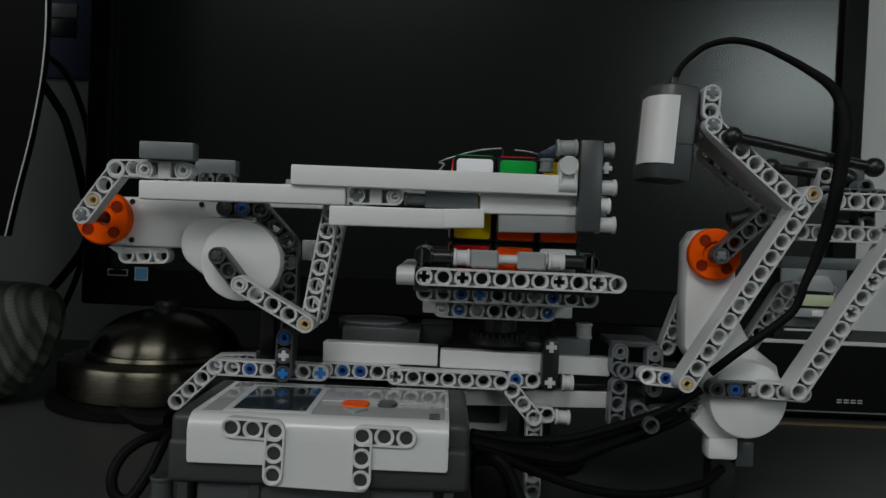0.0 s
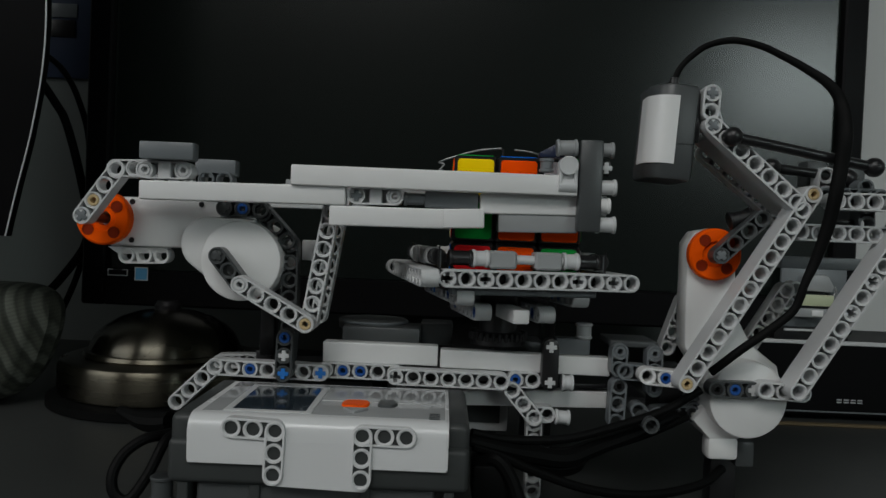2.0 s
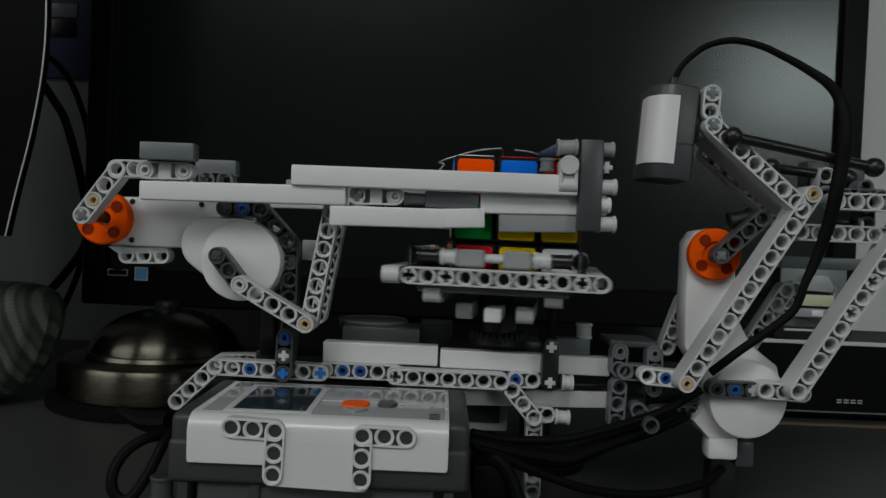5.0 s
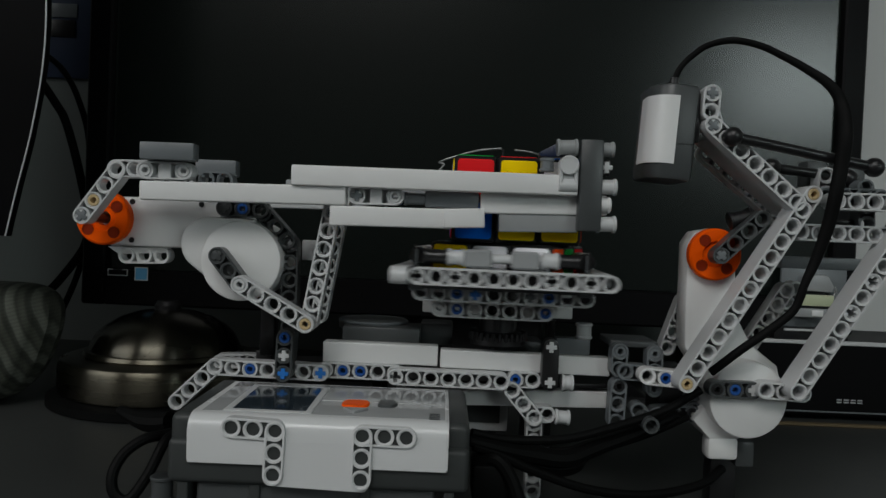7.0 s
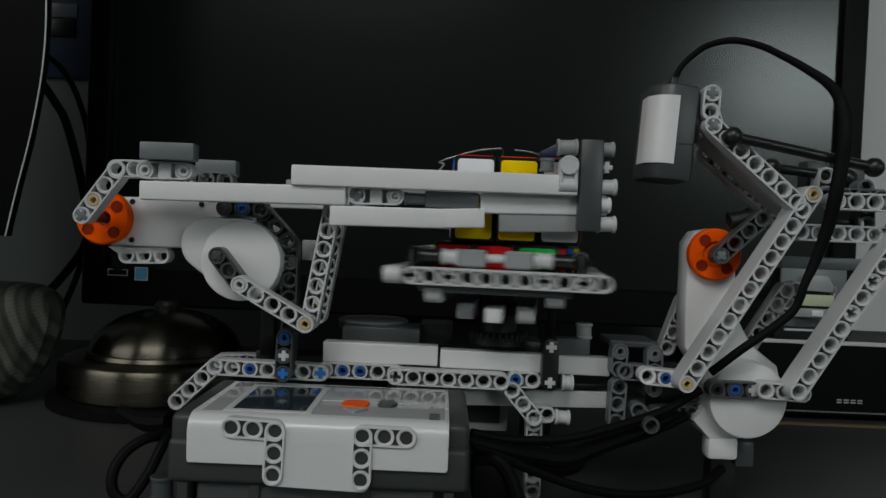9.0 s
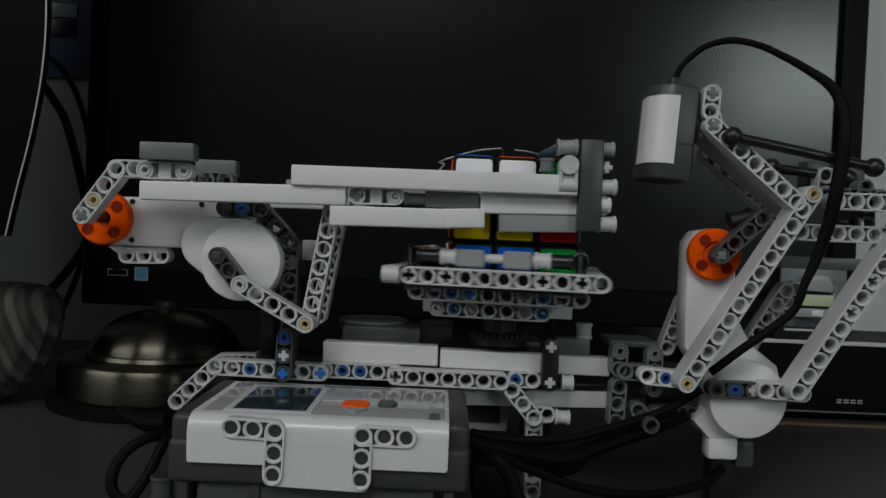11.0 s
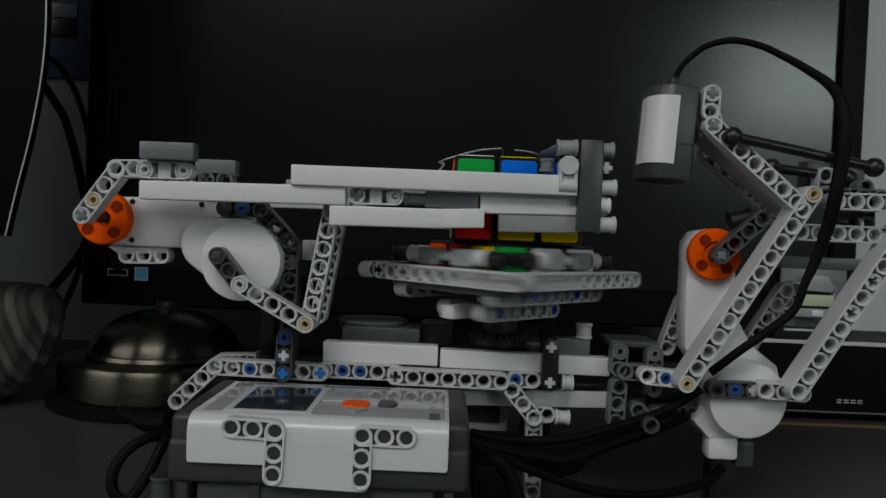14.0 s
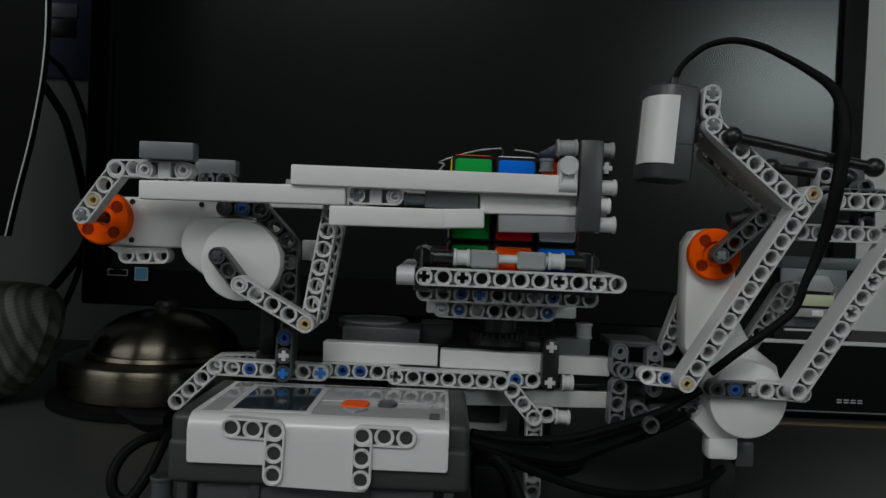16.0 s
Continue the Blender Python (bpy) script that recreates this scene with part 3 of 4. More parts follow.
block(base, 26.6, 74.5, 50.1, 68.9, 50, 70, DARK, "motor_block", "", 0.8)
block(base, 54.7, 78.4, 70.6, 70.6, 38, 46, MID, "connector", "", 0.8)
stud_tube(base, (67.7, 40, 78.2), (67.6, 40, 85.6), 4.0, LIGHT)
bm = bmesh.new()
prism(bm, [(3.7 * math.cos(radians(a)), 8 + 3.7 * math.sin(radians(a))) for a in range(0, 181, 15)] + [(3.7 * math.cos(radians(a)), -8 + 3.7 * math.sin(radians(a))) for a in range(180, 361, 15)], -3.7, 3.7, 0.5)
lever = part("link", bm, BLACK, base, "black lever", (50.6, 28.7, 67.7))
for dz in (8, -8):
    pin("W", lever, (50.6, 28.2, 67.7 + dz))
stud_tube(base, (56.4, 30, 59.2), (61.8, 30, 59.1), 3.9, LIGHT)
# bearing under the turntable
TX, TY = 27.6, 43.2
bm = bmesh.new()
lathe(bm, (0, 0, 0), [(13, 12), (13, 16), (12, 17), (9, 18), (9, 26), (2, 26)], 48, "Z", False)
part("bearing", bm, BLACK, base, "black round turntable bearing", (TX, TY, 62))
bm = bmesh.new()
for k in range(28):
    a = 2 * math.pi * k / 28
    rod(bm, (13 * math.cos(a), 13 * math.sin(a), 12), (13 * math.cos(a), 13 * math.sin(a), 16), 0.9, 6)
part("gear_teeth", bm, BLACK, base, "", (TX, TY, 64))
for x, y in ((-88, 66), (-30, 80), (50, 60), (50, 95)):
    block(base, x - 4, 0, x + 4, 62, y, y + 8, BLACK, "leg", "", 0.5)
# dark stop beams and wires behind the turntable
beam(base, (49.2, 124.8), (65.2, 124.8), 3, 124, RED, name="stop_beam", label="dark red perforated stop beam")
beam(base, (65.2, 124.8), (64.8, 132.8), 2, 124.1, RED, name="stop_beam", label="dark red perforated stop beam")
block(base, 63.2, 0, 67.2, 121.8, 126, 134, BLACK, "stop_post", "", 0.5)
bm = bmesh.new()
lathe(bm, (0, 0, 0), [(3.4, 0), (3.0, 4), (2.0, 9), (1.0, 13.6)], 18, "X", False)
part("stop_cone", bm, RED, base, "dark red tapered peg", (45.2, 84, 158.4))
bm = bmesh.new()
lathe(bm, (0, 0, 0), [(3.7, -3.6), (3.7, 3.6), (2.5, 3.6), (2.5, -3.6)], 20)
part("stop_ring", bm, RED, base, "dark red ring", (44.0, 84, 160.2))
block(base, 42.6, 121, 45.6, 157, 82, 86, BLACK, "stop_post", "", 0.5)
guard = thing("wire_guard", "thin bright wire bent over a black post", "wire guard", (30, 92, 0))
bm = bmesh.new()
rod(bm, (0, 0, 0), (0, 0, 120), 3)
rod(bm, (0, 0, 118), (0, 0, 171.0), 0.5, 8, 0.1)
part("post", bm, BLACK, guard, "", (30, 92, 0))
for pts in ([(29.1, 92, 171.5), (17.7, 92, 170.1), (6.4, 92, 166.9), (-3.8, 92, 162.9), (-1.3, 92, 161.8), (-3.3, 92, 159.0), (-6.5, 92, 155.2), (-7.9, 92, 145.2)], [(36.0, 92, 171.0), (44.9, 92, 170.1), (58.2, 92, 166.6), (71.3, 92, 162.0), (72.2, 92, 160.4), (67.0, 92, 159.4), (69.8, 92, 154.8), (73.3, 92, 153.9), (75.0, 92, 149.0), (74.7, 92, 142.6)]):
    cord("wire", "thin bright wire", pts, 0.5, WIRE, parent=guard)

# ---------------- left motor ----------------
def motor(name, label, hub, hub_y, hub_r, base_at):
    m = thing(name, label, "motor", base_at, "servo motors of the machine")
    bm = bmesh.new()
    prof = [(hub_r, 5), (hub_r, 0.8), (hub_r - 0.8, 0), (hub_r * 0.5, 0), (hub_r * 0.45, 1.2), (3.2, 1.2), (3.2, 5)]
    lathe(bm, (0, 0, 0), prof, 40)
    part("hub", bm, ORANGE, m, "bright orange round output hub", (hub[0], hub_y, hub[1]))
    for k in range(4):
        a = radians(40 + 90 * k)
        # each hole is a disc whose darker colour stands in for shade
        bm = bmesh.new()
        lathe(bm, (0, 0, 0), [(2.6, -0.1), (2.6, -0.3), (2.2, -0.3), (2.0, 0.4), (0.3, 0.4)], 16, closed=False)
        part("hole", bm, HUB_HOLE_SHADE, m, "", (hub[0] + hub_r * 0.68 * math.cos(a), hub_y, hub[1] + hub_r * 0.68 * math.sin(a)))
    return m


# darker orange that paints the shade inside the hub's holes
HUB_HOLE_SHADE = mat("hub_hole_shade", (0.24, 0.022, 0.004), 0.5, spec=0.1)
P0 = (-151.8, 125.4)
lm = motor("servo_motor", "white servo motor with an orange hub, held by dark beams", P0, 22, 12.0, (-110, 40, 0))
def outline_part(m, base_at, nm, pts, y0, y1, material, label="", bev=1.2):
    bm = bmesh.new()
    prism(bm, [(x - base_at[0], z) for x, z in pts], y0 - base_at[1], y1 - base_at[1], bev)
    return part(nm, bm, material, m, label, base_at)
LB = (-110, 40, 0)
outline_part(lm, LB, "body", [(-150.6, 135.4), (-104.2, 135.9), (-93.4, 131.5), (-88.0, 124.6), (-87.6, 114.4), (-115.7, 113.2), (-149.8, 113.0), (-155.0, 115.4), (-158.1, 124.2), (-155.6, 132.4)], 27, 52, WHITE, "", 2.0)
def disc(m, base_at, nm, c, y0, y1, r, material, label=""):
    bm = bmesh.new()
    lathe(bm, (0, 0, 0), [(r - 1.2, y0), (r - 0.3, y0 + 0.4), (r, y0 + 1.2), (r, y1)], 56, closed=False)
    return part(nm, bm, material, m, label, (c[0], 0, c[1]))
outline_part(lm, LB, "shoulder", [(-104.3 + 12.2 * math.cos(radians(a)), 115.8 + 12.2 * math.sin(radians(a))) for a in range(95, 226, 10)] + [(-99, 96.5), (-84, 94), (-76, 112), (-84, 127.4), (-92, 128.0)], 19.5, 50, WHITE, "", 2.6)
disc(lm, LB, "gear_housing", (-88.3, 109.1), 16, 50, 17.6, WHITE)
beam(lm, (-144.3, 108.8), (-127.9, 109.3), 3, 30, WHITE)
outline_part(lm, LB, "gusset", [(-153.1, 112.6), (-125.3, 113.0), (-127.2, 110.6), (-147.8, 109.2)], 31, 36, WHITE, "", 0.3)
# black discs on the face paint the shade of screw holes
for c in ((-140.6, 133.3), (-109.5, 133.3), (-140.5, 116.0)):
    bm = bmesh.new()
    lathe(bm, (0, 0, 0), [(1.3, -0.2), (1.1, -0.3), (0.2, -0.2)], 12, closed=False)
    part("screw_hole_shade", bm, BLACK, lm, "", (c[0], 27, c[1]))
beam(lm, (-97.2, 132.1), (-81.5, 131.8), "xoo", 20, DARK, "Kb")
beam(lm, (-94.2, 140.4), (-95.7, 132.4), 2, 28, DARK, name="upright")
beam(lm, (-82.0, 131.8), (-68.1, 117.3), 3, 22, DARK)
beam(lm, (-68.5, 117.3), (-68.0, 84.8), 5, 24, DARK)
beam(lm, (-69.7, 84.8), (-71.0, 56.6), 5, 36, DARK)
beam(lm, (-95.9, 110.8), (-86.6, 99.4), "xoo", 8, DARK, "K", name="bracket")
block(lm, -66.0, 119.0, -59.0, 109.5, 40, 46, LIGHT, "connector")
stud_tube(lm, (P0[0], 9, P0[1]), (P0[0], 30, P0[1]), 2.6, BLACK, "axle", ring=False)
stud_tube(lm, (-86.8, 9, 99.3), (-84.4, 20, 100.0), 2.3, MID, "axle", ring=False)
block(lm, -87, 62, -80, 100, 52, 60, BLACK, "post", "", 0.5)

# ---------------- right tower ----------------
RB = (130, 40, 0)
rm = motor("servo_motor", "white servo motor standing upright with an orange hub", (122.0, 120.5), 24, 11.7, RB)
outline_part(rm, RB, "body", [(110.7, 125.2), (114.1, 130.5), (121.9, 132.1), (129.2, 129.8), (133.0, 121.0), (135.2, 92.8), (142.0, 80.2), (154.8, 70.5), (157.2, 60.2), (119.9, 58.6), (119.4, 69.0), (115.7, 71.4), (111.5, 77.7), (110.8, 97.0)], 29, 43, WHITE, "", 2.0)
disc(rm, RB, "gear_housing", (137.5, 56.9), 18, 42, 17.2, WHITE)
outline_part(rm, RB, "heel", [(116.0, 45.2), (124.6, 55.6), (142.2, 52.5), (137.3, 37.4), (124.0, 36.9)], 26, 48, WHITE, "", 1.0)
block(rm, 123.5, 37.9, 137.5, 27.4, 26, 36, WHITE, "socket", "", 2.0)
block(rm, 137.7, 35.3, 146.3, 23.7, 30, 42, DARK, "plug", "dark grey cable plug", 1.0)
beam(rm, (121.1, 120.4), (138.0, 136.8), "xooo", 14, DARK, "M", name="lever", label="dark grey lever on the hub")
stud_tube(rm, (126.3, 22, 135.5), (136.2, 22, 138.4), 4.0, BLACK)
beam(rm, (109.9, 73.1), (118.2, 98.0), 4, 50, LIGHT)
block(rm, 128, 0, 140, 36.9, 34, 44, BLACK, "foot", "", 0.5)
beam(rm, (122.1, 61.8), (137.8, 62.0), "oox", 14, DARK, "kbW")
beam(rm, (141.7, 62.9), (157.8, 62.1), 3, 10.4, LIGHT)

joint = thing("tower_joint", "cluster of light grey beams, mostly toned darker for shade, joining tower and frame", "beam cluster", (95, 40, 0))
# light grey beams given the darker grey to paint the shade they lie in
beam(joint, (81.9, 74.8), (81.7, 66.9), 2, 26, MID, "d")
beam(joint, (83.9, 66.1), (92.5, 65.7), 2, 24, MID)
beam(joint, (91.9, 65.9), (108.3, 64.8), 3, 16, WHITE, " b")
beam(joint, (97.7, 74.7), (98.0, 58.3), 3, 26, MID, "d d")
beam(joint, (82.1, 58.4), (81.6, 43.5), 3, 26, MID, "k")
beam(joint, (91.0, 48.9), (97.4, 42.1), 2, 26, MID, " g")
beam(joint, (100.2, 45.9), (117.7, 47.2), 3, 30, MID, "  k")
beam(joint, (118.4, 47.0), (118.9, 58.0), 2, 32, MID)
bm = bmesh.new()
lathe(bm, (0, 0, 0), [(3.5, -3), (3.5, 12), (2.4, 12), (2.4, -3)], 22)
part("bush", bm, DARK, joint, "grey round bush", (92.1, 10, 46.5))
slab(joint, (78.0, 77.9), (99.9, 77.8), 30, 24, DARK, 3)
block(joint, 104.4, 42.6, 118.4, 65.7, 40, 64, BLACK, "connector", "", 0.6)

tower = thing("sensor_tower", "slanted light grey building beams carrying the sensor", "tower", (150, 20, 0))
beam(tower, (154.6, 147.3), (105.9, 65.9), 13, 4, LIGHT, "t           t", t=12.5)
beam(tower, (202.3, 145.5), (153.2, 64.7), "oooooxoxooooo", 4, LIGHT, t=12.5)
beam(tower, (145.7, 74.2), (165.4, 107.2), 5, 44, LIGHT)
beam(tower, (165.2, 145.4), (196.6, 145.5), 5, 4, LIGHT)
beam(tower, (154.0, 131.9), (202.0, 131.9), 7, 12, LIGHT)
beam(tower, (156.5, 147.9), (188.3, 148.2), 5, 13, MID)
beam(tower, (182.0, 153.1), (183.4, 135.8), 3, 14, MID)
beam(tower, (167.8, 158.1), (167.8, 148.9), 2, 20, LIGHT)
beam(tower, (167.6, 132.7), (215.2, 132.6), 6, 40, LIGHT)
beam(tower, (175.1, 104.6), (168.0, 90.8), 3, 60, LIGHT)
block(tower, 163.8, 164.6, 172.6, 153.5, 30, 40, DARK, "connector")
block(tower, 174.1, 163.2, 186.9, 149.9, 24, 34, DARK, "connector")
block(tower, 170.8, 138.3, 180.9, 136.2, 18, 26, BLACK, "connector")
slab(tower, (172, 117.5), (222.8, 117.6), 70, 8, MID, 6, "panel", "dim grey panel", 0.5)
tray = thing("small_tray", "small dark tray with pale labels on the black box", "tray", (280.8, 250, 58.4))
block(tray, 252, 57.3, 306, 66, 256, 290, BLACK, "base", "black tray base", 0.8)
block(tray, 257, 64.2, 289, 65.6, 250.4, 252.6, LIGHT, "lip", "thin pale front lip", 0.3)
block(tray, 258, 66, 306, 113, 262, 265.4, MID, "backing", "grey upright back", 0.8)
bm = bmesh.new()
prism(bm, [(-8, -10), (6, -10), (8, 2), (6.5, 8.5), (-1, 9.5), (-6, 3)], -3, 3, 0.8)
clip = part("bracket", bm, CLIP, tray, "grey plastic bracket", (259, 256, 88))
# black disc on the bracket stands in for a shaded hole
bm = bmesh.new()
lathe(bm, (0, 0, 0), [(3.2, -0.3), (3.2, -0.6), (2.4, -0.6), (2.2, 0.2), (0.3, 0.2)], 18, closed=False)
part("hole", bm, BLACK, clip, "", (263.2, 253, 93.6))
bm = bmesh.new()
prism(bm, [(-10, -6), (10, -6.5), (11, -2), (7, 5), (2, 6.5), (-9, 5)], -4, 4, 1.2)
part("clear_cover", bm, CLIP, tray, "cloudy plastic cover", (281.5, 257, 99))
bm = bmesh.new()
sweep(bm, [(0, 0, -4), (3, 0, -1), (4.5, 0, 3), (3.5, 0, 6)], 0.7, 8)
part("wire_clip", bm, SILVER, tray, "bent bright wire clip", (288.5, 252, 91))
block(tray, 268.6, 82.6, 291, 90.6, 250, 253.4, mat("cream_label", (0.5, 0.55, 0.36), 0.4), "label_plate", "cream label plate", 0.4)
block(tray, 264.6, 74.4, 288.6, 80.6, 250.6, 254, CLIP, "label_plate", "pale grey strip", 0.5)
block(tray, 276, 75.2, 284, 79.6, 250, 252, WHITE, "label_plate", "white tab", 0.3)
block(tray, 252.6, 69, 259.4, 76, 250, 254, LIGHT, "clasp", "white clasp", 1.4)
block(tray, 291, 66, 304, 92, 256, 262, MID, "side_box", "grey side box", 1.0)

tray.location += Vector((-9, -20, 1.1)) * MM

arm_r = thing("boom", "angled light grey beam boom holding the sensor", "boom", (135, 20, 140))
beam(arm_r, (111.0, 188.7), (110.7, 180.9), "xo", 6, LIGHT, "M")
beam(arm_r, (112.2, 174.2), (147.2, 144.9), "xoooooo", 4, LIGHT, "M")
beam(arm_r, (111.4, 181.2), (113.6, 174.8), 2, 8, LIGHT)
beam(arm_r, (117.4, 169.2), (160.4, 135.1), 7, 36, LIGHT)
slab(arm_r, (114.6, 173.0), (151.9, 142.3), 12, 24, LIGHT, 4.5, "filler_beam", "", 0.8)
stud_tube(arm_r, (105.9, 16, 180.5), (112.0, 16, 180.3), 4, DARK)
for a, b in (((118.8, 2, 170.2), (178.3, 2, 159.8)), ((144.8, 24, 160.3), (179.0, 24, 156.9))):
    bm = bmesh.new()
    rod(bm, (0, 0, 0), Vector(b) - Vector(a), 2.2)
    link = part("link_rod", bm, BLACK, arm_r, "glossy black ball link", a)
    for e in (a, b):
        bm = bmesh.new()
        bmesh.ops.create_uvsphere(bm, u_segments=20, v_segments=12, radius=4.1)
        part("ball", bm, BLACK, link, "", e)

sens = thing("colour_sensor", "dark grey sensor with a white front, hung from the arm", "sensor", (95, 18, 145))
SX, SZ = 94.9, 172.2
def standing(bm, pts, z0, z1, bev=0.0):
    """A plan outline (x, y) drawn upwards, tilted like the sensor."""
    prism(bm, pts, z0, z1, bev)
    for v in bm.verts:
        v.co = (v.co.x, v.co.z, v.co.y)
    bmesh.ops.rotate(bm, cent=(0, 0, 0), matrix=Matrix.Rotation(radians(3.4), 3, "Y"), verts=bm.verts)
    return bm
def nose(grow, a0, a1, step=9):
    """The barrel-shaped front of the sensor, grown outwards."""
    return [(-0.5 + (8.5 + grow) * math.sin(radians(a)), -1.0 - (11.0 + grow) * math.cos(radians(a))) for a in range(a0, a1, step)]
plan = [(10.4, 13), (10.4, -9.5), (9.3, -11.4), (7.0, -12)] + nose(0, 0, -91, -10) + [(-9.0, 13)]
part("casing", standing(bmesh.new(), plan, -20.6, 20.3, 1.8), DARK, sens, "", (SX, 18, SZ))
wrap = [(1.6, -12.7)] + nose(0.7, 0, -91, -9) + [(-9.7, 6), (-9.0, 6)] + nose(-0.2, -90, 1, 9) + [(1.6, -11.8)]
part("front_plate", standing(bmesh.new(), wrap, -14.4, 14.4), WHITE, sens, "white front plate wrapping the edge", (SX, 18, SZ + 0.6))
bm = bmesh.new()
rbox(bm, -3.4, 3.4, -0.3, 0.3, -0.2, 0.2, 0.1)
part("seam", bm, BLACK, sens, "", (SX + 5.6, 6.0, 166.8))
block(sens, 104.4, 168, 107.2, 189.5, 9, 22, BLACK, "mount", "black mounting plate", 0.8)
bm = bmesh.new()
rod(bm, (0, 0, 0), (0.4, 0, 6), 1.9)
part("cable_boot", bm, BLACK, sens, "", (97.6, 18, 191.0))

cord("sensor_cable", "thick black cable arching from the sensor to the motor", [(97.9, 18, 195.0), (99.5, 18, 200.0), (102.3, 18, 204.0), (106.5, 18, 208.0), (112.0, 16, 211.6), (121.0, 13, 213.0), (131.5, 11, 210.8), (140.7, 9, 206.3), (149.6, 6, 200.6), (158.2, 2, 193.1), (162.6, 0, 184.5), (162.4, -4, 172.2), (161.6, -4, 160.0), (160.0, -4, 148.3), (158.4, -2, 134.6), (155.0, 0, 120.3), (151.1, 0, 110.6), (147.7, 1, 99.4), (139.4, 3, 90.6), (128.0, 6, 80.6), (118.0, 12, 69.5)],
     (1.35, 1.35, 1.35, 1.4, 1.45, 1.5, 1.5, 1.6, 1.8, 2.2, 2.6, 3.1, 3.0, 2.9, 2.7, 2.3, 1.8, 1.8, 1.9, 1.9, 1.9), flat=0.6)
cord("motor_cable", "black cable running low behind the control brick", [(115.4, 16, 61.1), (100.4, 14, 52.3), (80.0, 10, 45.7), (55.0, 4, 40.2), (30.7, 0, 40.0), (15.0, -4, 43.2)], 1.9)
cord("loop_cable", "black cable curving over the desk", [(133.4, 34, 21.4), (120.3, 24, 16.8), (94.2, 12, 15.2), (67.9, 4, 18.8), (45.5, 0, 25.9), (25.9, -4, 34.6), (15.9, -6, 38.2)], 2.0)
cord("side_cable", "black cable looping beside the control brick", [(-104.7, -6, 39.7), (-108.3, -14, 39.8), (-113.8, -20, 39.4), (-119.8, -24, 34.7), (-122.4, -28, 27.7), (-120.6, -30, 21.1), (-115.0, -30, 19.2), (-109.6, -26, 27.6), (-105.6, -20, 38.8), (-104.5, -8, 39.5)], 2.1)
cord("plug_cable", "thick black plug lying beside the control brick", [(-115.4, 12, 38.5), (-121.0, 14, 37.5), (-127.9, 16, 37.2), (-133.7, 18, 38.2), (-141.2, 22, 40.0)], (4.2, 4.8, 4.4, 3.4, 2.2))
cord("back_cable", "black cable bundled under the frame", [(16.6, 0, 38.9), (31.5, 6, 33.1), (46.7, 10, 27.2), (59.6, 14, 26.5), (64.5, 20, 28.9), (73.7, 24, 32.2), (96.8, 26, 39.8), (113.7, 28, 47.0)], (3.2, 4.4, 4.8, 4.6, 4.2, 3.6, 3.0, 2.6))
block_plug = block(None, 15.4, 33.6, 31.0, 18.6, -16, 4, RUBBER, "cable_plug", "", 2.0)
tagged(block_plug, "black cable plug pushed into the control brick", "plug")
cord("bundle_cable", "thick black cable bundle in front of the frame leg", [(14, -6, 40.5), (28, -2, 36.5), (42, 4, 33.0), (56, 8, 31.0), (70, 14, 34.5), (90, 20, 40.5), (108, 24, 48)], (2.2, 3.0, 4.2, 4.4, 4.0, 3.0, 2.2))
cord("floor_cable", "black cable hanging beside the control brick", [(18.7, -10, 32.5), (25.2, -14, 35.2), (31.0, -16, 28.1), (34.6, -18, 17.7)], 3.0)

# ---------------- turntable ----------------
CUBE = 56.5
CX, CZ = TX, 131.0
tt = thing("turntable", "square turntable of light grey beams with a low fence", "turntable", (TX, TY, 108))
TZ = 106.7
X2, Z2 = (28.8, 98.8)
X3, Z3 = (24.5, 90.7)
def tt_beam(n, x, y, z, rz, pins="", kinds=None, material=LIGHT):
    """A beam along one side of the table, facing outwards."""
    key = (kinds or "o" * n, 7.4, material.name)
    c, s = math.cos(radians(rz)), math.sin(radians(rz))
    sx = x - 4.0 * (n - 1)
    def place(px, py):
        return (TX + px * c - py * s, TY + px * s + py * c, z)
    if key in BEAM_MESH:
        ob = part("beam", None, material, tt, "", place(sx, y), 0, mesh=BEAM_MESH[key], rz=rz)
    else:
        ob = part("beam", beam_bm(key[0]), material, tt, "", place(sx, y), 0, rz=rz)
        BEAM_MESH[key] = ob.data
    for i, code in enumerate(pins):
        if code in PINS:
            q = pin(code, ob, (0, 0, 0))
            q.location = (8 * i * MM, 0, 0)
    return ob
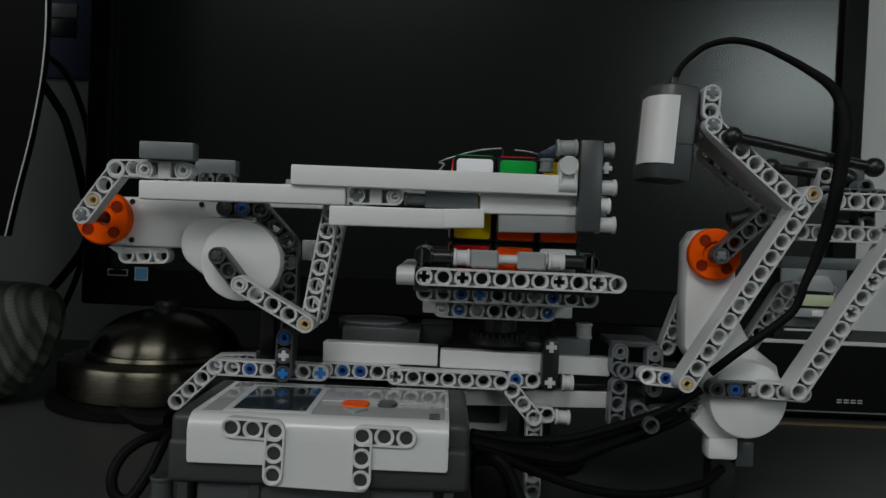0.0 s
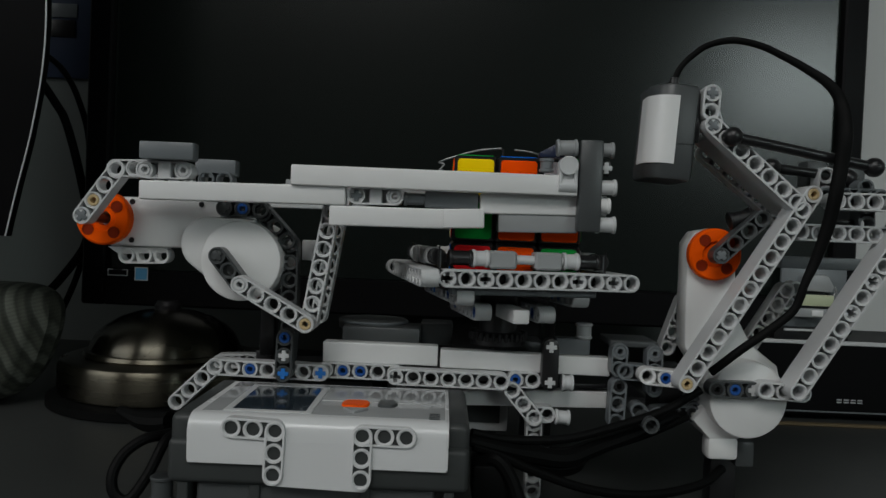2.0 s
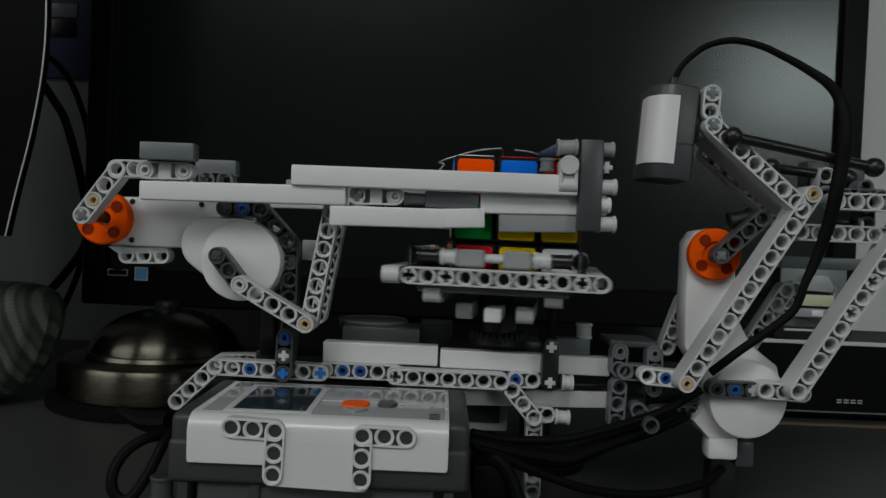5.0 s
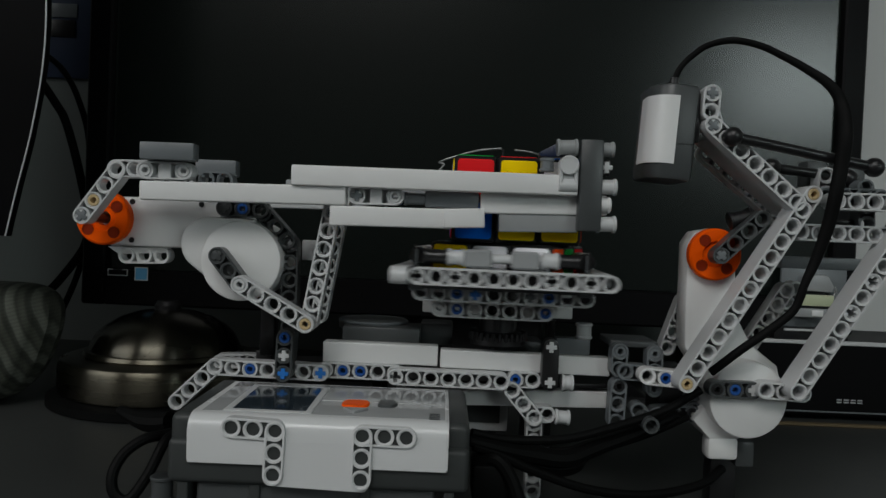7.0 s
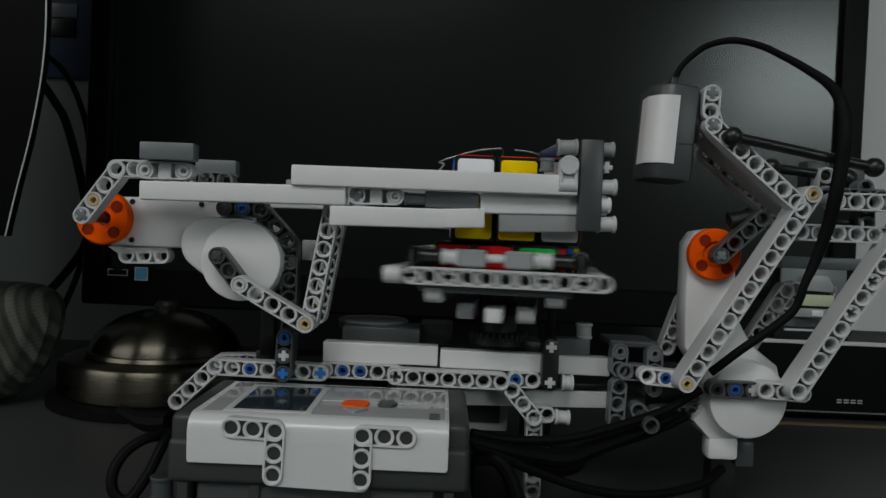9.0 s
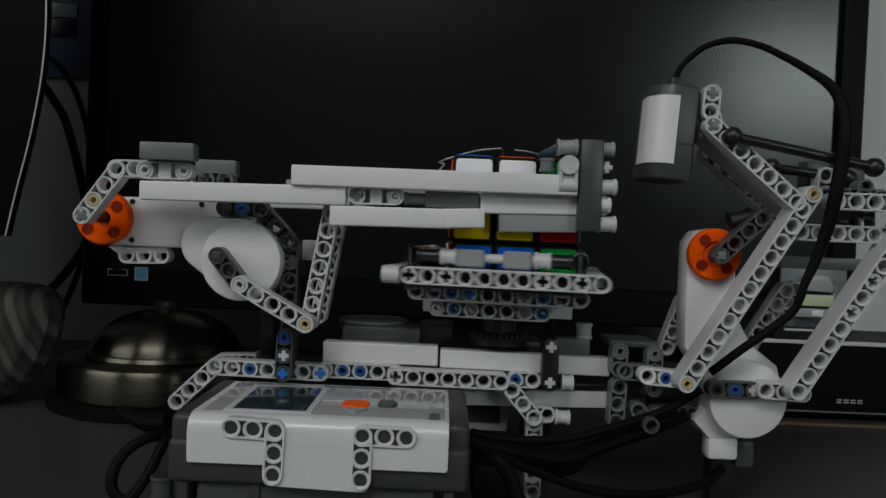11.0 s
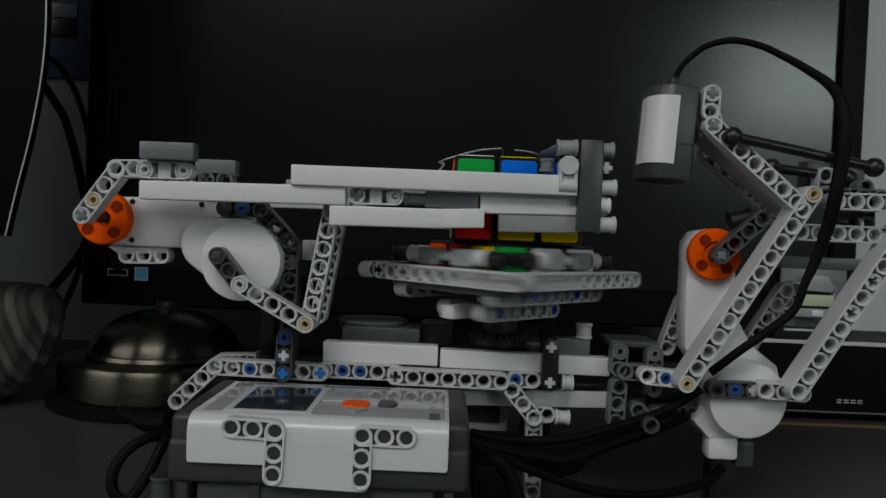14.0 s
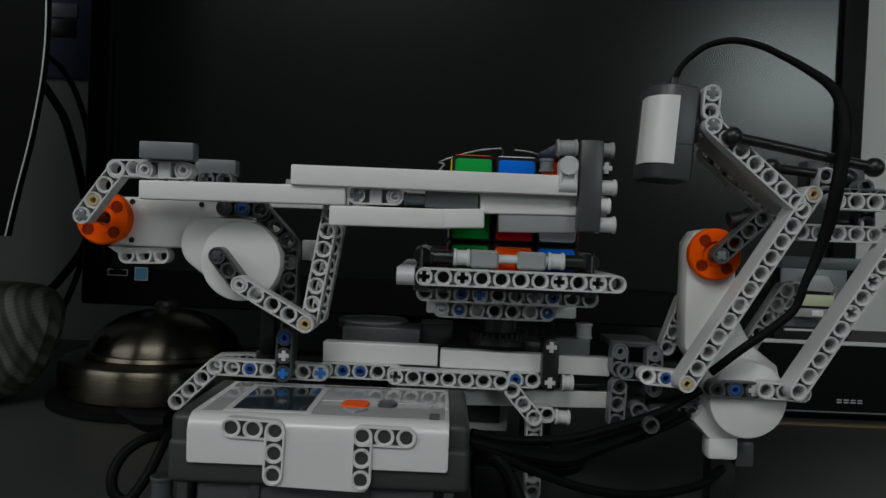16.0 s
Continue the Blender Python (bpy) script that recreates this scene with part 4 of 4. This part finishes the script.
for k in range(4):
    tt_beam(11, 5.05, -42.5, TZ, 90 * k, "", "xoxooooxoxo")
    a = radians(90 * k)
    for sx, tall in ((-37, 12), (36, 10)):
        post = bmesh.new()
        rod(post, (0, 0, 0), (0, 0, tall), 0.45, 8, 0.1)
        px, py = sx, -36.5
        part("thin_post", post, MID if sx > 0 else BLACK, tt, "thin upright post", (TX + px * math.cos(a) - py * math.sin(a), TY + px * math.sin(a) + py * math.cos(a), TZ + 1))
    # added black strip darkens what shows through the beam's holes
    hole_backing = bmesh.new()
    rbox(hole_backing, -40, 46, -0.6, 0.6, -3.6, 3.6, 0.2)
    part("hole_backing", hole_backing, BLACK, tt, "black strip added behind the beam so its holes look shaded", (TX + 37.6 * math.sin(a), TY - 37.6 * math.cos(a), TZ), rz=90 * k)
    def at_side(x, y, z):
        return (TX + x * math.cos(a) - y * math.sin(a), TY + x * math.sin(a) + y * math.cos(a), TZ + z)
    def side_rod(nm, x0, x1, r, material, y=-36.4, z=8.2):
        stud_tube(tt, at_side(x0, y, z), at_side(x1, y, z), r, material, nm)
    side_rod("fence_tube", -33, -23, 3.6, BLACK)
    side_rod("fence_bush", -23, -16, 3.9, LIGHT)
    side_rod("fence_tube", 23, 33, 3.6, BLACK)
    side_rod("fence_bush", 17, 24, 3.9, LIGHT)
    side_rod("fence_axle", -16, 17, 2.4, LIGHT)
    for x0, x1 in ((-16, -4), (4, 16)):
        cb = bmesh.new()
        rbox(cb, x0, x1, -3.6, 3.6, -3.8, 3.8, 0.9)
        part("fence_clip", cb, CLIP, tt, "", at_side(0, -36.2, 8.0), rz=90 * k)
for k in (0, 2):
    tt_beam(10, X2 - TX, -25.8, Z2, 90 * k, "  bB  Mb", "oooxooxooo")
    tt_beam(7, X3 - TX, -13.6, Z3, 90 * k, "gb    b")
sb = bmesh.new()
softbox(sb, -36, 34.2, -3.7, 3.7, -3.1, 3.1, 0.8, 2)
part("cross_beam", sb, WHITE, tt, "smooth white beam", (TX, TY, Z3 - 0.2))
sb = bmesh.new()
rod(sb, (0, 0, 84), (0, 0, CZ - CUBE / 2 - 1.5), 9)
part("spindle", sb, BLACK, tt, "", (TX, TY, 0))
for x in (-36.5, 36.5):
    sb = bmesh.new()
    rbox(sb, -3.2, 3.2, -32, 32, -2, 2, 0.5)
    part("side_rail", sb, MID, tt, "", (TX + x, TY, TZ - 5))
sb = bmesh.new()
rbox(sb, -34, 34, -34, 34, -0.9, 0.9, 0.4)
part("plate", sb, DARK, tt, "dark grey plate", (TX, TY, CZ - CUBE / 2 - 1.0))

# ---------------- flipper arm and its linkage ----------------
R1 = (-125.3, 146.2)
arm = thing("flipper_arm", "long white and grey beam arm over the cube", "flipper arm", (R1[0], 4, R1[1]))
beam(arm, (-124.9, 146.1), (-108.5, 146.3), "o-o", -1.4, LIGHT, "g g", name="coupling")
slab(arm, (-127.0, 137.8), (-41.4, 138.8), -1, 8, WHITE, 7.9)
slab(arm, (-63.9, 146.5), (54.3, 146.6), -3, 8, WHITE, 8.4)
slab(arm, (-47.8, 130.4), (3.2, 130.9), -1, 8, WHITE, 8.2)
slab(arm, (-0.5, 131.0), (16.5, 131.7), -3, 10, WHITE, 8.0, "end_piece")
slab(arm, (14.8, 138.1), (67.9, 139.1), 3, 8, WHITE, 8.6)
slab(arm, (22.8, 130.4), (56.1, 131.3), 4, 12, CLIP, 8.2, "filler_beam")
block(arm, -125.2, 157.4, -103.1, 150.3, -6.5, 1.1, MID, "weight", "grey smooth block")
block(arm, -117.5, 154.9, -98.5, 147.5, 40, 48, MID, "weight", "grey smooth block")
beam(arm, (-36.8, 139.2), (-21.4, 139.4), "x-o", 2, LIGHT, "M g", name="coupling")
stud_tube(arm, (-17.5, 8, 138.9), (-6.6, 8, 138.9), 3.0, MID)
block(arm, -8.6, 142.5, 14.1, 135.5, 5, 13, MID, "weight", "grey smooth block")
block(arm, 54.9, 165.8, 64.5, 127.9, -3, 4, DARK, "end_beam", "dark grey upright beam", 1.0)
bm = bmesh.new()
for sx in (-1, 1):
    rbox(bm, sx * 3.1 - 0.7, sx * 3.1 + 0.7, -3.4, 3.6, -9, 0.6, 0.3)
rbox(bm, -2.6, 2.6, -2.2, 3.6, -9, -1, 0.2)
rod(bm, (-3.9, -0.4, -7.6), (3.9, -0.4, -7.6), 3.2)
rod(bm, (0, -4.0, 0.6), (0, 3.6, 0.6), 4.0, 24)
hc = (50.1, 154.1)
part("elbow", bm, LIGHT, arm, "", (hc[0], -1, hc[1]))
bm = bmesh.new()
lathe(bm, (0, 0, 0), [(4.0, 2), (4.0, 0.3), (3.7, 0), (3.1, 0), (2.9, 1), (2.9, 2)], 24)
part("bush", bm, LIGHT, arm, "", (hc[0], -5.2, hc[1] + 0.6))
# black disc inside the ring paints the shade of a deep hole
bm = bmesh.new()
lathe(bm, (0, 0, 0), [(3.0, 0.8), (2.7, 0.7), (0.3, 0.7)], 20, closed=False)
part("hole", bm, BLACK, arm, "", (hc[0], -5.2, hc[1] + 0.6))
for (u0, u1, r, m) in (((61.7, 1, 162.1), (69.2, 1, 162.2), 3.4, CLIP), ((62.4, 1, 146.6), (70.8, 1, 146.7), 3.6, LIGHT), ((62.7, 1, 139.1), (68.6, 1, 139.1), 3.4, WHITE), ((63.1, 1, 131.1), (71.1, 1, 131.2), 3.7, LIGHT), ((45.4, 1, 162.3), (54.1, 1, 162.7), 3.6, CLIP), ((42.0, 4, 152.3), (42.0, 4, 158.0), 3.2, MID)):
    stud_tube(arm, u0, u1, r, m)
bm = bmesh.new()
prism(bm, [(-8, -3.5), (6, -3.5), (6, 3.5), (1, 3.5), (-8, -1.5)], -3, 4, 0.4)
wc = (46.9, 162.0)
part("wedge", bm, NAVY, arm, "", (wc[0], 6, wc[1]))
stud_tube(arm, (63.8, 3, 154.8), (68.1, 3, 154.8), 3.4, BLACK)
pin("W", arm, (66.3, 3.4, 154.7))
beam(arm, (-107.9, 144.4), (-95.7, 144.4), "xo", 20, MID)
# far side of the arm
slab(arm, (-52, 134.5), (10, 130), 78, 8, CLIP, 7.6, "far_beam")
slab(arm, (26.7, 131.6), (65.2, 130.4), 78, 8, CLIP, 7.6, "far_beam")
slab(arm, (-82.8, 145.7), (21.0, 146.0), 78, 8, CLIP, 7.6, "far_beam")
slab(arm, (-124.0, 137.8), (-54, 138.6), 78, 8, LIGHT, 7.6, "far_beam")
bm = bmesh.new()
rbox(bm, 0.2, 4.2, 0, 82, -4, 4, 0.8)
part("bridge_beam", bm, MID, arm, "", (58.7, 4, 147.1))
bm = bmesh.new()
rod(bm, (0, 0, 0), (0, 76, 0), 2.2)
part("cross_axle", bm, BLACK, arm, "", (-49.9, 5, 137.4))

crank = thing("crank", "bent light grey beam crank on the motor axle", "crank", (P0[0], 6, P0[1]))
beam(crank, P0, (-137.0, 146.4), "xooo", 1.2, LIGHT, "Mt")
beam(crank, (-137.0, 146.4), (-123.0, 146.8), 3, 1.4, LIGHT)
beam(crank, P0, (-137.0, 146.4), "xooo", 56, LIGHT)
beam(crank, (-137.0, 146.4), (-123.0, 146.8), 3, 56.2, LIGHT)

L1A, L1B, L2T = (-84.4, 100.0), (-56.1, 84.4), (-47.2, 139.7)
low = thing("lower_link", "light grey five-hole beam link with a tan pin", "link", (L1A[0], 4, L1A[1]))
beam(low, L1A, L1B, 5, 0.3, LIGHT, "g   t")
upl = thing("upper_link", "light grey eight-hole beam link with a twin behind it", "link", (L2T[0], 12, L2T[1]))
beam(upl, L2T, L1B, 8, 8.2, LIGHT)
beam(upl, L2T, L1B, 8, 33, LIGHT)

# ---------------- puzzle cube ----------------
cube = thing("puzzle_cube", "scrambled three-by-three puzzle cube with coloured stickers", "puzzle cube", (CX, TY, CZ))
COLOURS = "GRYRYRWGRWBYORYBWBWBROGOGRYWRBRBYGWOBOGYOWGGYGBWOOWBYO"
S = CUBE / 3
bm = bmesh.new()
rbox(bm, -S / 2 + 0.08, S / 2 - 0.08, -S / 2 + 0.08, S / 2 - 0.08, -S / 2 + 0.08, S / 2 - 0.08, 1.0)
cubie_src = part("cubie", bm, BLACK)
STICK = {}
for code, m in STICKER.items():
    bm = bmesh.new()
    w, r = 7.9, 1.5
    pts = []
    for cx, cz, a0 in ((w - r, w - r, 0), (-w + r, w - r, 90), (-w + r, -w + r, 180), (w - r, -w + r, 270)):
        pts += [(cx + r * math.cos(radians(a0 + q)), cz + r * math.sin(radians(a0 + q))) for q in (0, 30, 60, 90)]
    prism(bm, pts, -0.35, 0.2, 0.12)
    ob = part("sticker", bm, m)
    STICK[code] = ob.data
    bpy.data.objects.remove(ob)
cubies, n = [], 0
for px in (-1, 0, 1):
    for py in (-1, 0, 1):
        for pz in (-1, 0, 1):
            if (px, py, pz) == (0, 0, 0):
                continue
            c = cubie_src.copy()
            scene.collection.objects.link(c)
            c.parent = cube
            c.location = (px * S * MM, py * S * MM, pz * S * MM)
            cubies.append((c, Vector((px, py, pz))))
            for axis, sgn in ((0, px), (1, py), (2, pz)):
                if not sgn:
                    continue
                st = new("sticker", STICK[COLOURS[n]])
                n += 1
                st.parent = c
                normal = Vector([sgn if q == axis else 0 for q in range(3)])
                st.location = normal * (S / 2 - 0.02) * MM
                st.rotation_euler = {0: (0, 0, radians(90 * sgn)), 1: (0, 0, radians(90 + 90 * sgn)), 2: (radians(-90 * sgn), 0, 0)}[axis]
bpy.data.objects.remove(cubie_src)


# ---------------- motion ----------------
# crank turn (clockwise, degrees) and arm lift (degrees) after the start of a flip and of a lift
FLIP = ((0.0, 0, 0, 0), (0.1, -26, -3.3, 1), (0.2, -80, 3.2, 42), (0.3, -96, 2.6, 59), (0.4, -94, 2.4, 62), (0.5, -62, -0.1, 66), (0.6, -14, -1.8, 75), (0.7, 23, 3.2, 88), (0.8, 1, 0.3, 90))
# start of each flip, and by how much the cube tips more or less than usual at its height
FLIPS = ((0.3, 0), (3.5, -14), (5.4, 0), (7.5, 0), (9.5, 0), (11.4, -1), (12.7, 4))
# moments at which the arm runs a little early or late
TWEAK = {(3.5, 0.5): (-48, -1.3), (3.5, 0.6): (8, 0.8), (11.4, 0.1): (-23, -3.2), (11.4, 0.6): (-12, -1.2)}
# cube tip angles that differ from the usual ones
TIP = {(3.5, 0.6): 84, (3.5, 0.7): 89}
# sideways play of the cube on the table, in mm
PLAY = ((0.0, 3.6), (0.3, 3.6), (0.4, 1.5), (0.8, 0), (1.1, 4), (2.1, 4), (2.3, 3.2), (2.5, 2), (2.9, -0.4), (3.0, 2.6), (3.1, 4), (3.5, 4), (3.6, 1.5), (3.9, 0), (4.3, 4), (5.4, 4), (5.6, 0), (6.0, 0), (6.2, 4),
        (7.1, 4), (7.3, 1), (7.5, 0.5), (7.7, 0), (8.1, 0), (8.3, 4), (9.5, 4), (9.7, 0), (10.1, 0), (10.3, 4), (11.4, 3), (11.6, 0), (12.0, 1), (12.2, 4), (12.7, 4), (12.9, 0), (13.3, 1), (13.5, 4), (14.6, 4), (14.8, 4), (15.0, 3.8), (15.3, 2), (16.0, 3))
OPEN = ((2.1, 0, 0), (2.2, 27, 8), (2.3, 84, 28), (2.4, 104, 40), (2.5, 97, 35), (2.6, 93, 33.5), (2.9, 93, 33.5), (3.0, 58, 22), (3.1, -5, -1), (3.2, 0, 0),
        (14.6, 0, 0), (14.7, 24, 7), (14.8, 84, 28), (14.9, 104, 40), (15.0, 97, 35), (15.1, 93, 33.5), (15.4, 93, 33.5), (15.5, 62, 23.5), (15.6, 6, 1.5), (15.7, 0, 0))
QUICK = (0, 7, 28, 53, 70, 82, 99, 101.5, 90)
TURNS = (("layer", 1.3, QUICK), ("whole", 2.4, (0, -8, -26, -47, -76, -90, -90)), ("layer", 4.4, [-a for a in QUICK]),
         ("layer", 6.4, (0, 2, 16, 40, 61, 77, 86, 102, 110, 99, 90)), ("layer", 8.5, QUICK), ("layer", 10.4, [-a for a in QUICK]),
         ("layer", 13.7, (0, 5, 22, 46, 66, 82, 95, 107, 103, 90)), ("whole", 14.9, (0, 12, 36, 62, 86, 90)))


# by how much the table overshoots the cube, in degrees
SWING = {2.9: -7.5}


def motions():
    # arm and linkage
    rows = {0.0: (0, 0), 16.0: (0, 0)}
    for t0, _ in FLIPS:
        for dt, phi, lift, _ in FLIP:
            rows[round(t0 + dt, 2)] = TWEAK.get((t0, dt), (phi, lift))
    for t, phi, lift in OPEN:
        rows[t] = (phi, lift)
    # the arm's own pin runs a little outside the axle's circle
    hub = Vector((P0[0] - 2.6, P0[1] + 1.7))
    rel = Vector(R1) - hub
    reach, rest = rel.length, math.degrees(math.atan2(rel.y, rel.x))
    top = Vector((L2T[0] - R1[0], L2T[1] - R1[1]))
    l1 = (Vector(L1B) - Vector(L1A)).length
    l2 = (Vector(L1B) - Vector(L2T)).length
    a1 = math.degrees(math.atan2(L1B[1] - L1A[1], L1B[0] - L1A[0]))
    a2 = math.degrees(math.atan2(L1B[1] - L2T[1], L1B[0] - L2T[0]))
    arms, cranks, lows, ups = [], [], [], []
    for t in sorted(rows):
        phi, lift = rows[t]
        a = radians(rest - (phi * 0.925 if phi > 0 else phi))
        p = hub + Vector((reach * math.cos(a), reach * math.sin(a)))
        arms.append((t, pose(p.x * MM, 4 * MM, p.y * MM, 0, -lift, 0)))
        cranks.append((t, pose(P0[0] * MM, 6 * MM, P0[1] * MM, 0, phi, 0)))
        c, s = math.cos(radians(lift)), math.sin(radians(lift))
        q = p + Vector((top.x * c - top.y * s, top.x * s + top.y * c))
        d = q - Vector(L1A)
        e = min(d.length, l1 + l2 - 0.01)
        al = math.acos(max(-1, min(1, (l1 * l1 + e * e - l2 * l2) / (2 * l1 * e))))
        b1 = math.atan2(d.y, d.x) - al - radians(18 * min(1, max(0, -phi) / 78))
        elbow = Vector(L1A) + Vector((l1 * math.cos(b1), l1 * math.sin(b1)))
        b2 = math.degrees(math.atan2(elbow.y - q.y, elbow.x - q.x))
        q = elbow + (q - elbow).normalized() * l2
        lows.append((t, pose(L1A[0] * MM, 4 * MM, L1A[1] * MM, 0, -(math.degrees(b1) - a1), 0)))
        ups.append((t, pose(q.x * MM, 12 * MM, q.y * MM, 0, -(b2 - a2), 0)))
    walk(arm, arms)
    walk(crank, cranks)
    walk(low, lows)
    walk(upl, ups)

    # turntable and cube
    table, whole = [(0.0, 0.0)], []
    spin = 0.0
    state = Matrix.Identity(3)
    home = Vector((CX, TY, CZ))
    poses = {c: Matrix.Translation(v * S * MM) for c, v in cubies}
    keys = {c: [(0.0, poses[c].copy())] for c, _ in cubies}

    def whole_key(t, m, off=(0, 0, 0)):
        whole.append((t, Matrix.Translation((home + Vector(off)) * MM) @ m.to_4x4()))

    whole_key(0.0, state)
    events = sorted([("flip", t, extra) for t, extra in FLIPS] + [tuple(x) for x in TURNS], key=lambda e: e[1])
    for kind, t0, data in events:
        if kind == "flip":
            for dt, _, _, al in FLIP:
                al += data * math.sin(math.pi * min(1.0, al / 90))
                r = radians(TIP.get((t0, dt), al))
                sink = 6.0 * math.sin(r) ** 3 * math.cos(r) if data > -5 else 0.0
                off = (-17.5 * math.sin(2 * r) + 0.4 * sink, 0, CUBE / 2 * (math.sin(r) + math.cos(r) - 1) - sink)
                whole_key(t0 + dt, Matrix.Rotation(-r, 3, "Y") @ state, off)
            state = Matrix.Rotation(radians(-90), 3, "Y") @ state
            continue
        low_ones = [c for c, _ in cubies if (state @ poses[c].translation).z < -S * MM * 0.5]
        for i, ang in enumerate(data):
            t = t0 + 0.1 * i
            table.append((t, spin + ang + SWING.get(round(t, 1), 0)))
            most = max(abs(v) for v in data)
            lag = max(0.0, most - 91) if kind == "layer" else 0.0
            turn = Matrix.Rotation(radians(math.copysign(min(90.0, max(0.0, abs(ang) - lag)) if i < len(data) - 1 else 90.0, data[-1]) if kind == "layer" else ang), 3, "Z")
            if kind == "whole":
                whole_key(t, turn @ state)
            else:
                local = (state.inverted() @ turn @ state).to_4x4()
                for c in low_ones:
                    keys[c].append((t, local @ poses[c]))
        spin += data[-1]
        turn = Matrix.Rotation(radians(data[-1]), 3, "Z")
        if kind == "whole":
            state = turn @ state
        else:
            local = (state.inverted() @ turn @ state).to_4x4()
            for c in low_ones:
                poses[c] = local @ poses[c]
    table.append((16.0, spin))
    whole_key(16.0, state)
    walk(tt, [(t, pose(TX * MM, TY * MM, 0.108, 0, 0, a)) for t, a in table])
    full = []
    for (t0, m0), (t1, m1) in zip(whole, whole[1:] + [(17.0, None)]):
        full.append((t0, m0))
        still = m1 is not None and all(abs(a - b) < 1e-6 for r, s in zip(m0, m1) for a, b in zip(r, s))
        if still:
            full += [(t, m0) for t, _ in PLAY if t0 + 0.05 < t < t1 - 0.05]
    times, values = [p[0] for p in PLAY], [p[1] for p in PLAY]
    walk(cube, [(t, Matrix.Translation((float(np.interp(t, times, values)) * MM, 0, 0)) @ m) for t, m in full])
    for c, _ in cubies:
        if len(keys[c]) > 1:
            walk(c, keys[c] + [(16.0, poses[c])])


motions()
